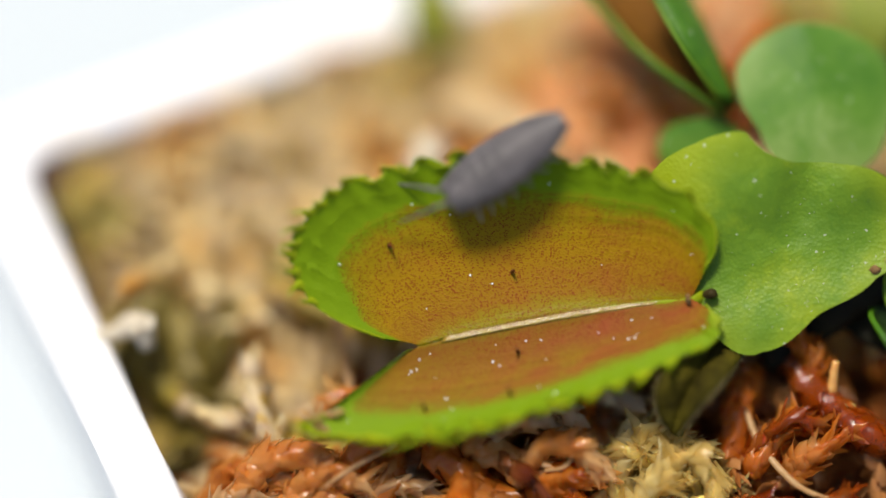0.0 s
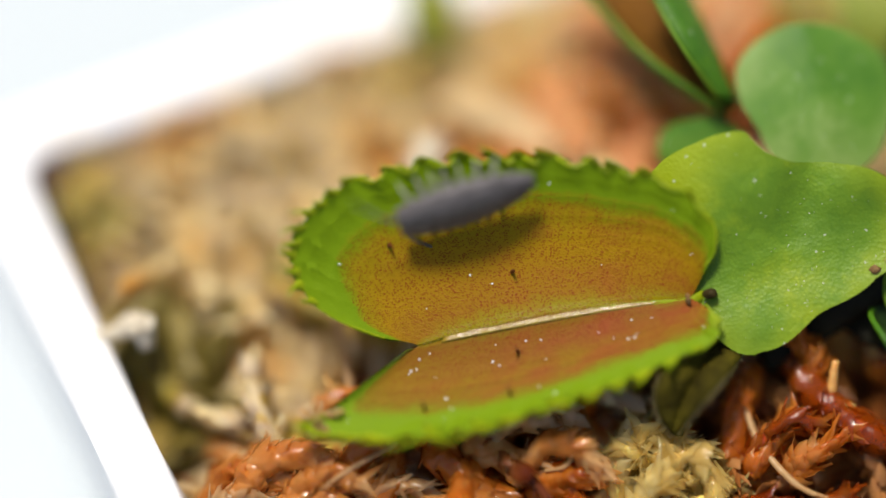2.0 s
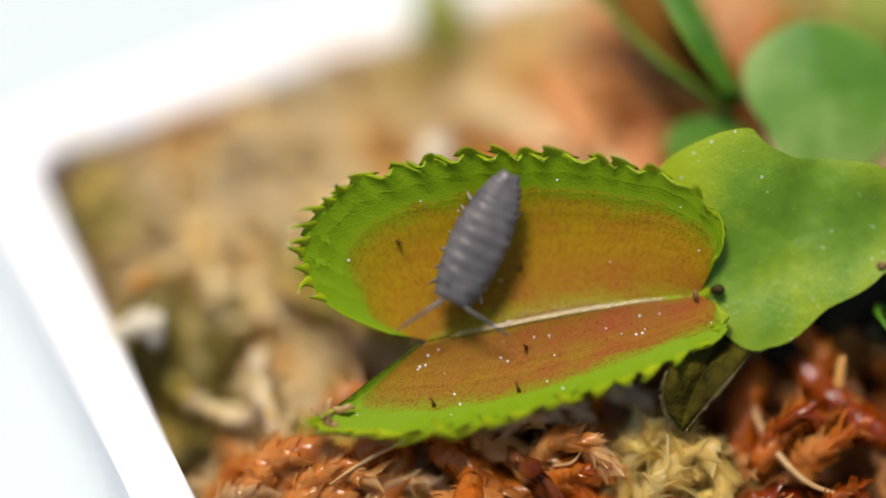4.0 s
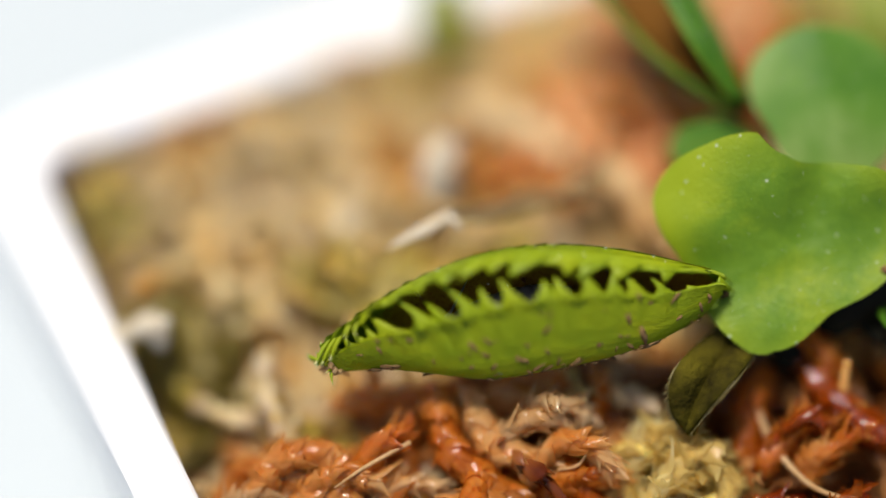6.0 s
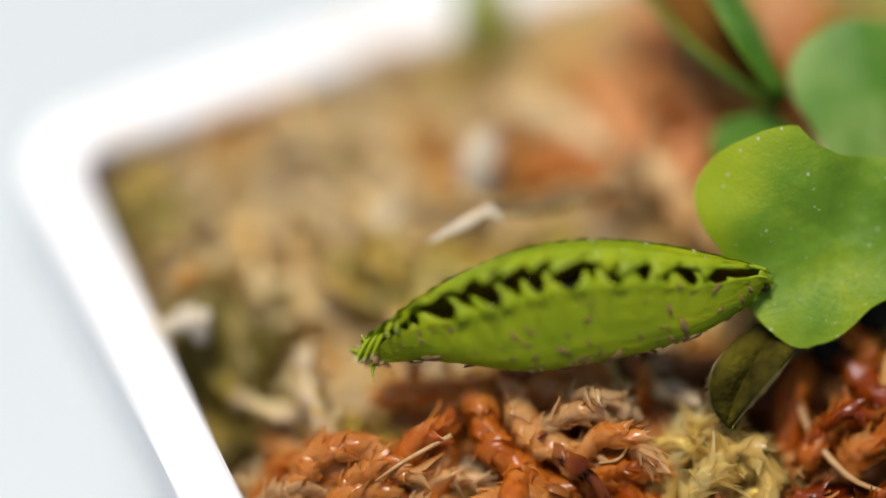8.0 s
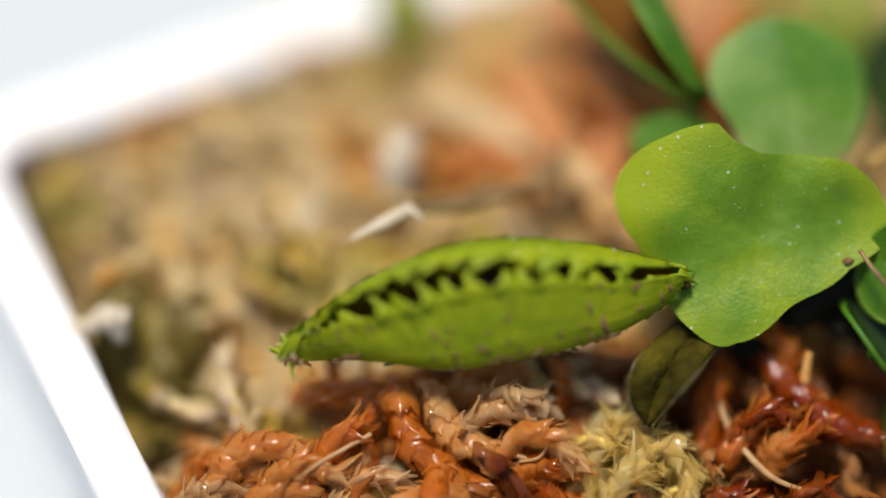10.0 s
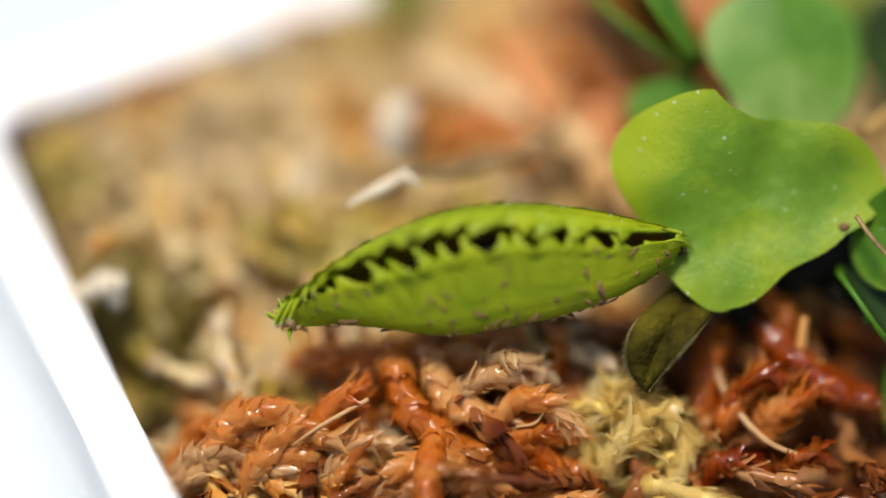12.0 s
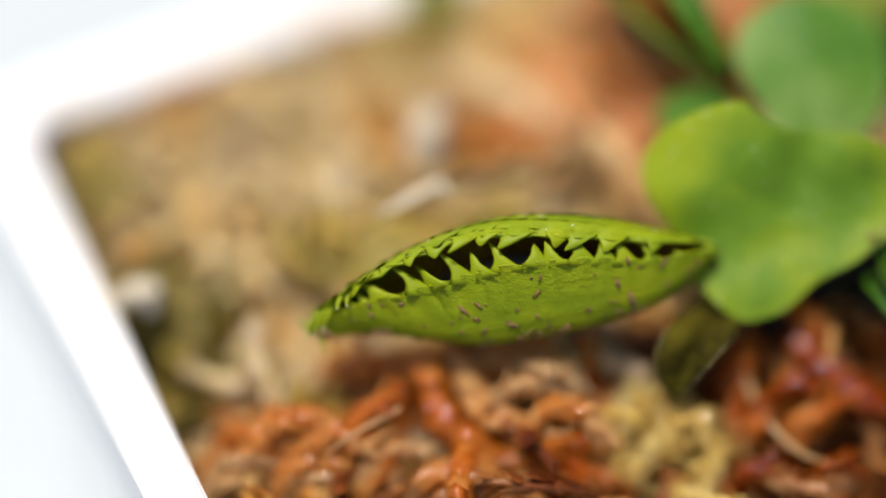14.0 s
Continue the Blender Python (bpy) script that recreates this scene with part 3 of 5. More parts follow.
BULGE = {'upper': smooth_knots((0.2, 0.7, 1.99, 3.68, 4.27, 3.97, 3.58, 2.19, 1.19, 0.4)),
         'lower': smooth_knots((-0.32, -0.63, -1.26, -3.48, -5.69, -6.32, -5.69, -3.48, -1.9, -0.63))}


def rim_spots(seed, n):
    """Where the teeth stand along a rim: crowded towards the tip, then wide and uneven."""
    r = random.Random(seed)
    step = 0.64 / (n - 1)
    return list(np.linspace(0.10, 0.30, 9)) + [0.345 + step * (k + r.uniform(-0.3, 0.3)) for k in range(n)]


SPOTS = {"upper": rim_spots(3, 13), "lower": rim_spots(8, 14)}


def trap_surface(lobe, s, r, closed):
    """Points of a lobe (n, 3) at s along the midrib and r from midrib (0) to rim (1); open or closed form."""
    s, r = np.asarray(s, dtype=float), np.asarray(r, dtype=float)
    b = s ** 1.25
    bx = MIDRIB[0][0] + (MIDRIB[1][0] - MIDRIB[0][0]) * b
    by = MIDRIB[0][1] + (MIDRIB[1][1] - MIDRIB[0][1]) * b + 0.45 * 4 * b * (1 - b)
    B = np.stack([bx, by, 0 * bx], 1)
    R = np.stack([k(s) for k in (CLOSED if closed else OPEN)[lobe]], 1)
    C = B + (R - B) * (0.35 if closed else 0.5)
    if closed:
        C[:, 1] += BULGE[lobe](s)
    elif lobe == "upper":
        C[:, 2] -= 1.5 * np.sin(np.pi * np.clip(s, 0, 1)) + 0.3
    else:
        C[:, 1] -= 1.0 * np.sin(np.pi * np.clip(s, 0, 1))
        C[:, 2] -= 0.9 * np.sin(np.pi * np.clip(s, 0, 1))
    t = r[:, None]
    P = B * (1 - t) ** 2 + 2 * C * t * (1 - t) + R * t ** 2
    # the rim runs in scallops from tooth to tooth
    spots = SPOTS[lobe]
    wave = np.cos(2 * np.pi * np.interp(s, spots, np.arange(len(spots)))) * np.clip((s - 0.30) / 0.06, 0, 1) * np.clip((1.0 - s) / 0.05, 0, 1)
    rise = np.clip((r - 0.74) / 0.26, 0, 1) ** 2
    return B + (P - B) * (1 + 0.042 * wave * rise)[:, None]


AXIS = math.atan2(MIDRIB[1][1] - MIDRIB[0][1], MIDRIB[1][0] - MIDRIB[0][0])
MID = np.array([(MIDRIB[0][0] + MIDRIB[1][0]) / 2, (MIDRIB[0][1] + MIDRIB[1][1]) / 2, 0])
TURN = np.array([[math.cos(AXIS), math.sin(AXIS), 0], [-math.sin(AXIS), math.cos(AXIS), 0], [0, 0, 1]])


def trap_at(lobe, s, r, c):
    """The lobe between open (c = 0) and closed (c = 1): points swing round the midrib."""
    a = (trap_surface(lobe, s, r, False) - MID) @ TURN.T
    b = (trap_surface(lobe, s, r, True) - MID) @ TURN.T
    pa, pb = np.arctan2(a[:, 1], a[:, 2] + 0.05), np.arctan2(b[:, 1], b[:, 2] + 0.05)
    ra, rb = np.hypot(a[:, 1], a[:, 2]), np.hypot(b[:, 1], b[:, 2])
    p, q = pa + (pb - pa) * c, ra + (rb - ra) * c
    out = np.stack([a[:, 0] + (b[:, 0] - a[:, 0]) * c, q * np.sin(p), q * np.cos(p)], 1)
    return out @ TURN + MID


def rigid(src, dst):
    """The turn and shift that lay src best on dst."""
    a, b = src.mean(0), dst.mean(0)
    u, _, vt = np.linalg.svd((src - a).T @ (dst - b))
    d = np.sign(np.linalg.det(vt.T @ u.T))
    R = vt.T @ np.diag([1, 1, d]) @ u.T
    return R, b - R @ a


# how far the trap has closed, second by second
CLOSING = ((0, 0), (4.6, 0), (4.75, 0.06), (4.9, 0.24), (5.05, 0.42), (5.2, 0.58), (5.3, 0.66), (5.4, 0.74), (5.5, 0.80), (5.6, 0.86), (5.8, 0.92), (6.0, 0.955), (6.5, 0.98), (8.0, 1.0), (14, 1.0))
REST = 0.4
trap_pieces = []


def build_trap():
    trap = base("venus_flytrap_trap", TRAP_M, "green two-lobed flytrap with an orange dotted inner face, snapping shut", "flytrap")
    # midrib: a thick rounded spine below the fold
    pts = [Vector(p) for p in trap_surface("upper", np.linspace(0.0, 1, 14), np.zeros(14), False)]
    pts = [p + Vector((0, -0.12, -0.42)) for p in pts]
    pts.append(pts[-1] + Vector((0.9, 0.35, -0.5)))
    v, f = tube(pts, [0.25 + 0.25 * math.sin(math.pi * min(i / 10, 1) * 0.5) for i in range(len(pts))], 10)
    part("midrib", mesh_of("midrib", v, f, [OUTER], uvs=[(0.5, 0.1)] * len(v)), trap)
    # the wet groove of the fold
    grid = []
    for q in np.linspace(0.16, 0.985, 26):
        w = 0.42 * math.sin(math.pi * min(1.0, 0.12 + 0.95 * q)) ** 0.5 + 0.05
        u = Vector(trap_surface("upper", [q], [0.085], False)[0])
        l = Vector(trap_surface("lower", [q], [0.11], False)[0])
        o = Vector(trap_surface("upper", [q], [0.0], False)[0])
        u, l = o + (u - o).normalized() * w, o + ((l - o).normalized() + Vector((0, 0, 0.26))).normalized() * w
        grid.append([u * (1 - f) ** 2 + (o + Vector((0, 0.02, 0.02))) * 2 * f * (1 - f) + l * f ** 2 for f in np.linspace(0, 1, 9)])
    v, f, s, _ = shell(grid[::-1], 0.05)
    part("groove", mesh_of("groove", v, f, [GROOVE, GROOVE], s), trap, label="wet glossy groove")
    ns, nr = 24, 8
    rnd = random.Random(5)
    for lobe in ("upper", "lower"):
        s_cut = np.linspace(0, 1, ns + 1)
        r_cut = np.linspace(0, 1, nr + 1)
        flip = lobe == "upper"
        rim_piece = {}
        piece_of = {}
        for i in range(ns):
            for j in range(nr):
                lap_s, lap_r = 0.011, 0.028
                s0, s1, r0, r1 = s_cut[i], s_cut[i + 1], r_cut[j], r_cut[j + 1]
                ss = np.array([s0 - lap_s, *np.linspace(s0, s1, 4), s1 + lap_s])
                rr = np.array([r0 - lap_r, *np.linspace(r0, r1, 4), min(r1 + lap_r, 1.0)])
                ss = np.clip(ss, 0, 1)
                rr = np.clip(rr, 0, 1)
                S, Rr = [g.ravel() for g in np.meshgrid(ss, rr, indexing="ij")]
                rest = trap_at(lobe, S, Rr, REST)
                e = 0.004
                t_s = trap_at(lobe, np.clip(S + e, 0, 1), Rr, REST) - trap_at(lobe, np.clip(S - e, 0, 1), Rr, REST)
                t_r = trap_at(lobe, S, np.clip(Rr + e, 0.004, 1), REST) - trap_at(lobe, S, np.clip(Rr - e, 0, 0.996), REST)
                nor = np.cross(t_s, t_r) if flip else np.cross(t_r, t_s)
                nor /= np.maximum(np.linalg.norm(nor, axis=1, keepdims=True), 1e-9)      # towards the inside of the trap
                th = (0.50 - 0.30 * Rr)[:, None]
                mid = rest.mean(0)
                lapped = np.ones((6, 6))
                lapped[1:5, 1:5] = 0
                if j == nr - 1:
                    lapped[1:5, 5] = 0
                dip = (0.05 * lapped.ravel())[:, None]
                front, rear = rest - mid - nor * dip, rest - mid - nor * (th - dip)
                verts = list(front) + list(rear)
                faces, slots = [], []
                for a in range(5):
                    for c in range(5):
                        q = [a * 6 + c, (a + 1) * 6 + c, (a + 1) * 6 + c + 1, a * 6 + c + 1]
                        q = q if flip else q[::-1]
                        faces.append(tuple(q)), slots.append(0)
                        faces.append(tuple(k + 36 for k in q[::-1])), slots.append(1)
                wall = np.zeros((0, 3))
                if j == nr - 1:
                    rim = [a * 6 + 5 for a in range(6)]
                    bead = [rest[k] - mid - nor[k] * th[k] * 0.5 + t_r[k] / max(np.linalg.norm(t_r[k]), 1e-9) * 0.03 for k in rim]
                    verts += [front[k] for k in rim] + bead + [rear[k] for k in rim]
                    away = np.array([t_r[k] / max(np.linalg.norm(t_r[k]), 1e-9) for k in rim])
                    wall = np.concatenate([away + nor[rim], away, away - nor[rim]])
                    wall /= np.linalg.norm(wall, axis=1, keepdims=True)
                    for o in (72, 78):
                        for a in range(5):
                            q = (o + a, o + a + 6, o + a + 7, o + a + 1)
                            faces.append(q if not flip else q[::-1]), slots.append(1)
                if i in (0, ns - 1):
                    o = 0 if i == 0 else 30
                    for c in range(5):
                        faces.append((o + c, o + c + 1, o + c + 37, o + c + 36)), slots.append(1)
                uvs = np.stack([np.tile(S, 2), np.tile(Rr, 2)], 1)
                if len(wall):
                    uvs = np.concatenate([uvs, np.tile(uvs[rim], (3, 1))])
                me = mesh_of("lobe_segment", verts, faces, [INNER_UPPER if flip else INNER_LOWER, OUTER], slots, uvs)
                me.normals_split_custom_set_from_vertices([tuple(k) for k in np.concatenate([nor, -nor, wall])])
                ob = part("lobe_segment", me, trap)
                rows = []
                for t, c in CLOSING:
                    R, sh = rigid(rest - mid, trap_at(lobe, S, Rr, c))
                    m = Matrix([[*R[k], sh[k] * MM] for k in range(3)] + [[0, 0, 0, 1]])
                    rows.append((t, m))
                trap_pieces.append((ob, rows))
                piece_of[lobe, i, j] = (ob, mid)
                if j == nr - 1:
                    rim_piece[i] = (ob, mid)
        # marginal teeth
        for s in SPOTS[lobe]:
            i = min(int(s * ns), ns - 1)
            ob, mid = rim_piece[i]
            e = 0.012
            q = trap_at(lobe, [s, s, max(s - e, 0), min(s + e, 1)], [1.0, 0.92, 1, 1], REST)
            out = Vector(q[0] - q[1]).normalized()
            along = Vector(q[3] - q[2]).normalized()
            nor = along.cross(out).normalized()
            inward = nor if flip else -nor
            big = s > 0.32
            L = (rnd.uniform(0.6, 1.15) if flip else (rnd.uniform(1.3, 2.2) if s < 0.62 else rnd.uniform(0.9, 1.7))) if big else rnd.uniform(1.0, 1.6)
            if s > 0.9:
                L *= 0.5
            wb = (rnd.uniform(0.46, 0.70) if flip else rnd.uniform(0.52, 0.72)) if big else 0.28
            p0 = Vector(q[0] - mid) - out * 0.42 - inward * 0.10
            lean = rnd.uniform(-0.55, 0.25)
            way = (out * 0.95 + inward * (0.34 if flip else 0.45)).normalized()
            flat = along.cross(way).normalized()
            verts, faces = [], []
            if flip and big:      # blunt and curled in
                lev = ((-0.05, 1.7, 0.02), (0.12, 1.35, 0.05), (0.28, 1.0, 0.08), (0.48, 0.72, 0.10), (0.72, 0.50, 0.09), (0.92, 0.30, 0.07), (1.04, 0.10, 0.03))
            else:
                lev = ((-0.05, 1.8, 0.03), (0.12, 1.35, 0.09), (0.28, 0.88, 0.13), (0.45, 0.58, 0.13), (0.72, 0.36, 0.10), (0.92, 0.18, 0.07), (1.04, 0.04, 0.03))
            for f, wf, tf in lev:
                c = p0 + way * (L * f) + along * (lean * L * f * f) + out * (0.12 * math.sin(math.pi * min(max(f, 0), 1))) + inward * (0.15 * L * f * f)
                for k in range(8):
                    a = 2 * math.pi * k / 8
                    verts.append(c + along * (wb * wf * math.cos(a) * rnd.uniform(0.9, 1.1)) + flat * (tf * math.sin(a)))
            for a in range(len(lev) - 1):
                for k in range(8):
                    k2 = (k + 1) % 8
                    faces.append((a * 8 + k, a * 8 + k2, (a + 1) * 8 + k2, (a + 1) * 8 + k))
            faces.append(tuple(range(8))[::-1])
            faces.append(tuple((len(lev) - 1) * 8 + k for k in range(8)))
            slots = [0] * len(faces)
            if not big:           # dried pale points
                slots = [1 if a >= 5 else 0 for a in range(len(lev) - 1) for k in range(8)] + [0, 1]
            part("tooth", mesh_of("tooth", verts, faces, [OUTER, PALE_TIP], slots, [(s, 0.98)] * len(verts)), ob)
        # what sticks to the lobe: soil crumbs outside, white grains and dark bristles inside

        def stick(name, s, r, lift, v, f, mat, turn=0.0, label=""):
            i, j = min(int(s * ns), ns - 1), min(int(r * nr), nr - 1)
            ob, mid = piece_of[lobe, i, j]
            e = 0.01
            q = trap_at(lobe, [s, s - e, s + e, s, s], [r, r, r, max(r - e, 0), min(r + e, 1)], REST)
            a, c = Vector(q[2] - q[1]).normalized(), Vector(q[4] - q[3])
            n = (a.cross(c) if flip else c.cross(a)).normalized()
            y = n.cross(a)
            p = Vector(q[0] - mid) + n * (lift if lift > 0 else lift - (0.50 - 0.30 * r))
            m = Matrix(((a.x, y.x, n.x, p.x * MM), (a.y, y.y, n.y, p.y * MM), (a.z, y.z, n.z, p.z * MM), (0, 0, 0, 1)))
            part(name, mesh_of(name, v, f, [mat]), ob, m @ pose(0, 0, 0, 0, 0, turn), label)

        if lobe == "lower":
            for k in range(95):
                s, r = rnd.uniform(0.16, 0.96), 1 - rnd.random() ** 0.8 * 0.66
                size = rnd.uniform(0.035, 0.10) * (1.6 if rnd.random() < 0.25 else 1)
                v, f = blob(size * rnd.uniform(1.2, 4.2), size, size * 0.6, rnd, 6, 8, 0.65)
                stick("soil_crumb", s, r, -0.05, v, f, CRUMB, rnd.uniform(0, 180))
        else:
            for k in range(26):
                v, f = blob(0.045, 0.05, 0.04, rnd, 4, 6, 0.3)
                stick("white_grain", rnd.uniform(0.2, 0.95), rnd.uniform(0.55, 0.97), -0.01, v, f, GRAIN)
        for k in range(26 if lobe == "lower" else 10):
            size = rnd.uniform(0.03, 0.075)
            v, f = blob(size, size, size * 0.7, rnd, 4, 6, 0.3)
            stick("white_grain", rnd.uniform(0.15, 0.97), rnd.uniform(0.15, 0.85), 0.02, v, f, GRAIN)
        for s, r in (((0.30, 0.62), (0.47, 0.72), (0.50, 0.28)) if lobe == "upper" else ((0.36, 0.72), (0.55, 0.72), (0.5, 0.25))):
            v, f = tube([Vector((0, 0, -0.05)), Vector((0, 0, 0.15)), Vector((0.05, 0.05, 0.45)), Vector((0.1, 0.12, 0.9))], [0.13, 0.11, 0.06, 0.015], 7)
            stick("trigger_hair", s, r, 0.01, v, f, BRISTLE, rnd.uniform(0, 360), "dark red bristle")
        if lobe == "lower":
            v, f = tube(curve_through([(0, 0, 0), (0.1, 0.3, 0.35), (-0.1, 0.35, 0.9), (-0.25, 0.2, 1.25)], 9), [0.16, 0.15, 0.14, 0.13, 0.12, 0.12, 0.11, 0.10, 0.05], 7, 1, 0.15, rnd)
            stick("dry_hook", 0.16, 0.97, 0.0, v, f, STRAW, 0, "pale dried hook at the tip")
            for k, (ds, dz, ang) in enumerate(((0.0, 0.1, 10), (0.02, -0.1, 70), (0.035, 0.05, 130), (0.01, -0.2, 200), (0.05, -0.1, 290))):
                v, f = tube(curve_through([(0, 0, -0.1), (-0.24, 0.18, 0.3), (-0.62, 0.34, 0.5), (-0.74, 0.62, 0.32)], 7), [0.22, 0.25, 0.22, 0.2, 0.17, 0.13, 0.05], 7, 0.6, 0.2, rnd)
                stick("dry_hook", 0.105 + ds, 0.97, dz, v, f, STRAW, ang)
    v, f = blob(0.36, 0.3, 0.4, rnd, 6, 9, 0.3)
    part("dry_joint", mesh_of("dry_joint", v, f, [DEAD]), trap, mpose(8.35, 1.5, 0.1))
    return trap


trap = build_trap()

# ---------------------------------------------------------------- leaves


def round_leaf(outline, thick, relief, mat_front, mat_back, rings=16, sides=96):
    """A leaf blade round its own centre: outline(angle) gives the radius in mm, relief(x, y) its height."""
    verts, faces, slots = [], [], []
    for side in (0, 1):
        for i in range(rings + 1):
            f = i / rings
            for k in range(sides):
                q = 2 * math.pi * k / sides
                r = outline(q) * f
                x, y = r * math.cos(q), r * math.sin(q)
                h = thick * math.sqrt(max(1 - f ** 6, 0.0))
                verts.append((x, y, relief(x, y) - (h if side else 0)))
    o = (rings + 1) * sides
    for side in (0, 1):
        for i in range(rings):
            for k in range(sides):
                k2 = (k + 1) % sides
                a, b, c, d = (side * o + i * sides + k, side * o + (i + 1) * sides + k, side * o + (i + 1) * sides + k2, side * o + i * sides + k2)
                faces.append((a, b, c, d) if side == 0 else (d, c, b, a))
                slots.append(side)
    return verts, faces, slots


def polar(knots):
    """A closed smooth outline through (degrees, radius) knots."""
    a = [k[0] for k in knots]
    r = [k[1] for k in knots]
    n = len(a)

    def f(q):
        d = math.degrees(q) % 360
        i = max(j for j in range(n) if a[j] <= d) if d >= a[0] else n - 1
        j = (i + 1) % n
        span = (a[j] - a[i]) % 360
        t = ((d - a[i]) % 360) / span
        p0, p1, p2, p3 = r[(i - 1) % n], r[i], r[j], r[(j + 1) % n]
        return 0.5 * (2 * p1 + (p2 - p0) * t + (2 * p0 - 5 * p1 + 4 * p2 - p3) * t * t + (3 * p1 - p0 - 3 * p2 + p3) * t ** 3)
    return f


def leaf_thing(name, m, outline, thick, relief, mats, label, vein=0.3, grains=0, margin=None):
    leaf = base(name, m, label, "leaf")
    v, f, s = round_leaf(outline, thick, relief, *mats)
    part("blade", mesh_of("blade", v, f, list(mats), s), leaf)
    far = outline(vein) * 0.92
    pts = [Vector((math.cos(vein) * q, math.sin(vein) * q, 0)) for q in np.linspace(-0.8 * outline(vein + math.pi), far, 14)]
    pts = [Vector((p.x, p.y, relief(p.x, p.y) - thick - 0.05)) for p in pts]
    v, f = tube(pts, [0.30 - 0.016 * k for k in range(14)], 8)
    part("midvein", mesh_of("midvein", v, f, [mats[1]]), leaf)
    if grains:
        rnd = random.Random(grains)
        all_v, all_f = [], []
        for k in range(grains):
            q, f0 = rnd.uniform(0, 6.283), rnd.random() ** 0.6 * 0.93
            x, y = outline(q) * f0 * math.cos(q), outline(q) * f0 * math.sin(q)
            size = rnd.uniform(0.010, 0.028)
            v, f = blob(size, size, size * 0.7, rnd, 4, 6, 0.3)
            o = len(all_v)
            all_v += [p + Vector((x, y, relief(x, y) + size * 0.4)) for p in v]
            all_f += [tuple(i + o for i in g) for g in f]
        part("dust", mesh_of("dust", all_v, all_f, [GRAIN]), leaf, label="scattered white mineral grains")["kind"] = "stuff"
    if margin:
        pts = []
        for k in range(72):
            q = 2 * math.pi * k / 71
            x, y = outline(q) * math.cos(q), outline(q) * math.sin(q)
            pts.append(Vector((x, y, relief(x, y) - 0.4 * thick)))
        v, f = tube(pts, 0.18, 8)
        part("margin", mesh_of("margin", v, f, [margin]), leaf, label="lighter rolled margin")
    return leaf


def main_relief(x, y):
    d = y - 0.30 * x + 0.6                         # distance from the fold
    z = 0.8 * (1 - math.exp(-(d / 2.6) ** 2)) + (0.10 * d if d < 0 else 0.0)
    z -= 0.05 * max(0.0, -x - 2.5) ** 2
    z -= 0.7 * math.exp(-((x - 0.4 - 0.30 * y) / 1.5) ** 2) * max(0.0, min(1, (y + 0.4) / 3.0))
    return z + 0.12 * noise.noise(Vector((x * 0.5, y * 0.5, 1.0))) + 0.04 * noise.noise(Vector((x * 1.6, y * 1.6, 1.0)))


leaf_thing("petiole_leaf", on_slope(*(18.14, 0.26, -0.06)), polar(((0.0, 7.01), (15.0, 7.15), (36.0, 6.47), (57.0, 5.22), (84.0, 4.48), (103.0, 5.2), (109.0, 6.43), (132.0, 7.25), (147.0, 7.93), (161.0, 8.03), (173.0, 7.28), (186.0, 6.2), (216.0, 5.93), (237.0, 6.09), (249.0, 6.2), (258.0, 5.79), (298.0, 4.11), (341.0, 5.25))), 0.45, main_relief, (GREEN_MAIN, GREEN_MAIN),
           "broad heart-shaped bright green leaf stalk dusted with white specks", grains=95)
leaf_thing("petiole_leaf", on_slope(*(20.09, 8.48, 2.52), -8, 6, 0), polar(((6.0, 4.24), (27.0, 4.37), (59.0, 3.85), (101.0, 3.9), (135.0, 4.26), (160.0, 4.47), (186.0, 4.09), (212.0, 3.72), (238.0, 4.26), (272.0, 4.67), (307.0, 4.73), (338.0, 4.39))), 0.45,
           lambda x, y: -0.03 * (x * x + 0.4 * y * y) + 0.5 * math.exp(-((x + 0.2 * y) / 1.0) ** 2) * 0.4, (GREEN_BACK, GREEN),
           "rounded pale green leaf stalk behind the trap", vein=1.5, grains=40)
leaf_thing("small_leaf", on_slope(*(13.76, 6.94, -0.02), 0, 0, 10), polar(((0, 2.4), (90, 1.4), (180, 2.2), (270, 1.2))), 0.35,
           lambda x, y: -0.06 * x * x, (GREEN_BACK, GREEN), "small rounded green leaf half hidden behind the flytrap")
leaf_thing("small_leaf", on_slope(*(-8.10, 3.45, -7.45), 0, 0, 0), polar(((0, 1.1), (90, 1.6), (180, 1.2), (270, 1.7))), 0.35,
           lambda x, y: -0.08 * x * x, (GREEN_LIME, GREEN_LIME), "tiny green seedling leaf in the moss")


# ---------------------------------------------------------------- isopod
def isopod_pose(head, tail, back):
    """World pose from head and tail places and the way the back faces, all in the trap's frame."""
    h, t, b = Vector(head), Vector(tail), Vector(back).normalized()
    x = (h - t).normalized()
    y = b.cross(x).normalized()
    z = x.cross(y)
    c = (h + t) / 2
    m = Matrix(((x.x, y.x, z.x, c.x * MM), (x.y, y.y, z.y, c.y * MM), (x.z, y.z, z.z, c.z * MM), (0, 0, 0, 1)))
    return TRAP_M @ m


ISOPOD_ROWS = [
    (0, (-5.42, 6.55, 1.5), (0.25, 10.54, 2.41), (-0.1, 0.35, 1)),
    (0.4, (-5.93, 6.25, 1.5), (0.25, 10.42, 2.29), (-0.1, 0.3, 1)),
    (0.8, (-8.27, 6.16, 1.57), (-0.88, 9.05, 2.11), (0, -0.1, 1)),
    (1.2, (-8.95, 5.71, 1.57), (-1.0, 8.28, 1.99), (0.1, -0.35, 0.9)),
    (1.5, (-8.95, 5.47, 1.57), (-1.23, 8.19, 1.93), (0.1, -0.6, 0.75)),
    (2.0, (-8.77, 5.23, 1.57), (-0.87, 7.74, 1.87), (0.1, -0.8, 0.6)),
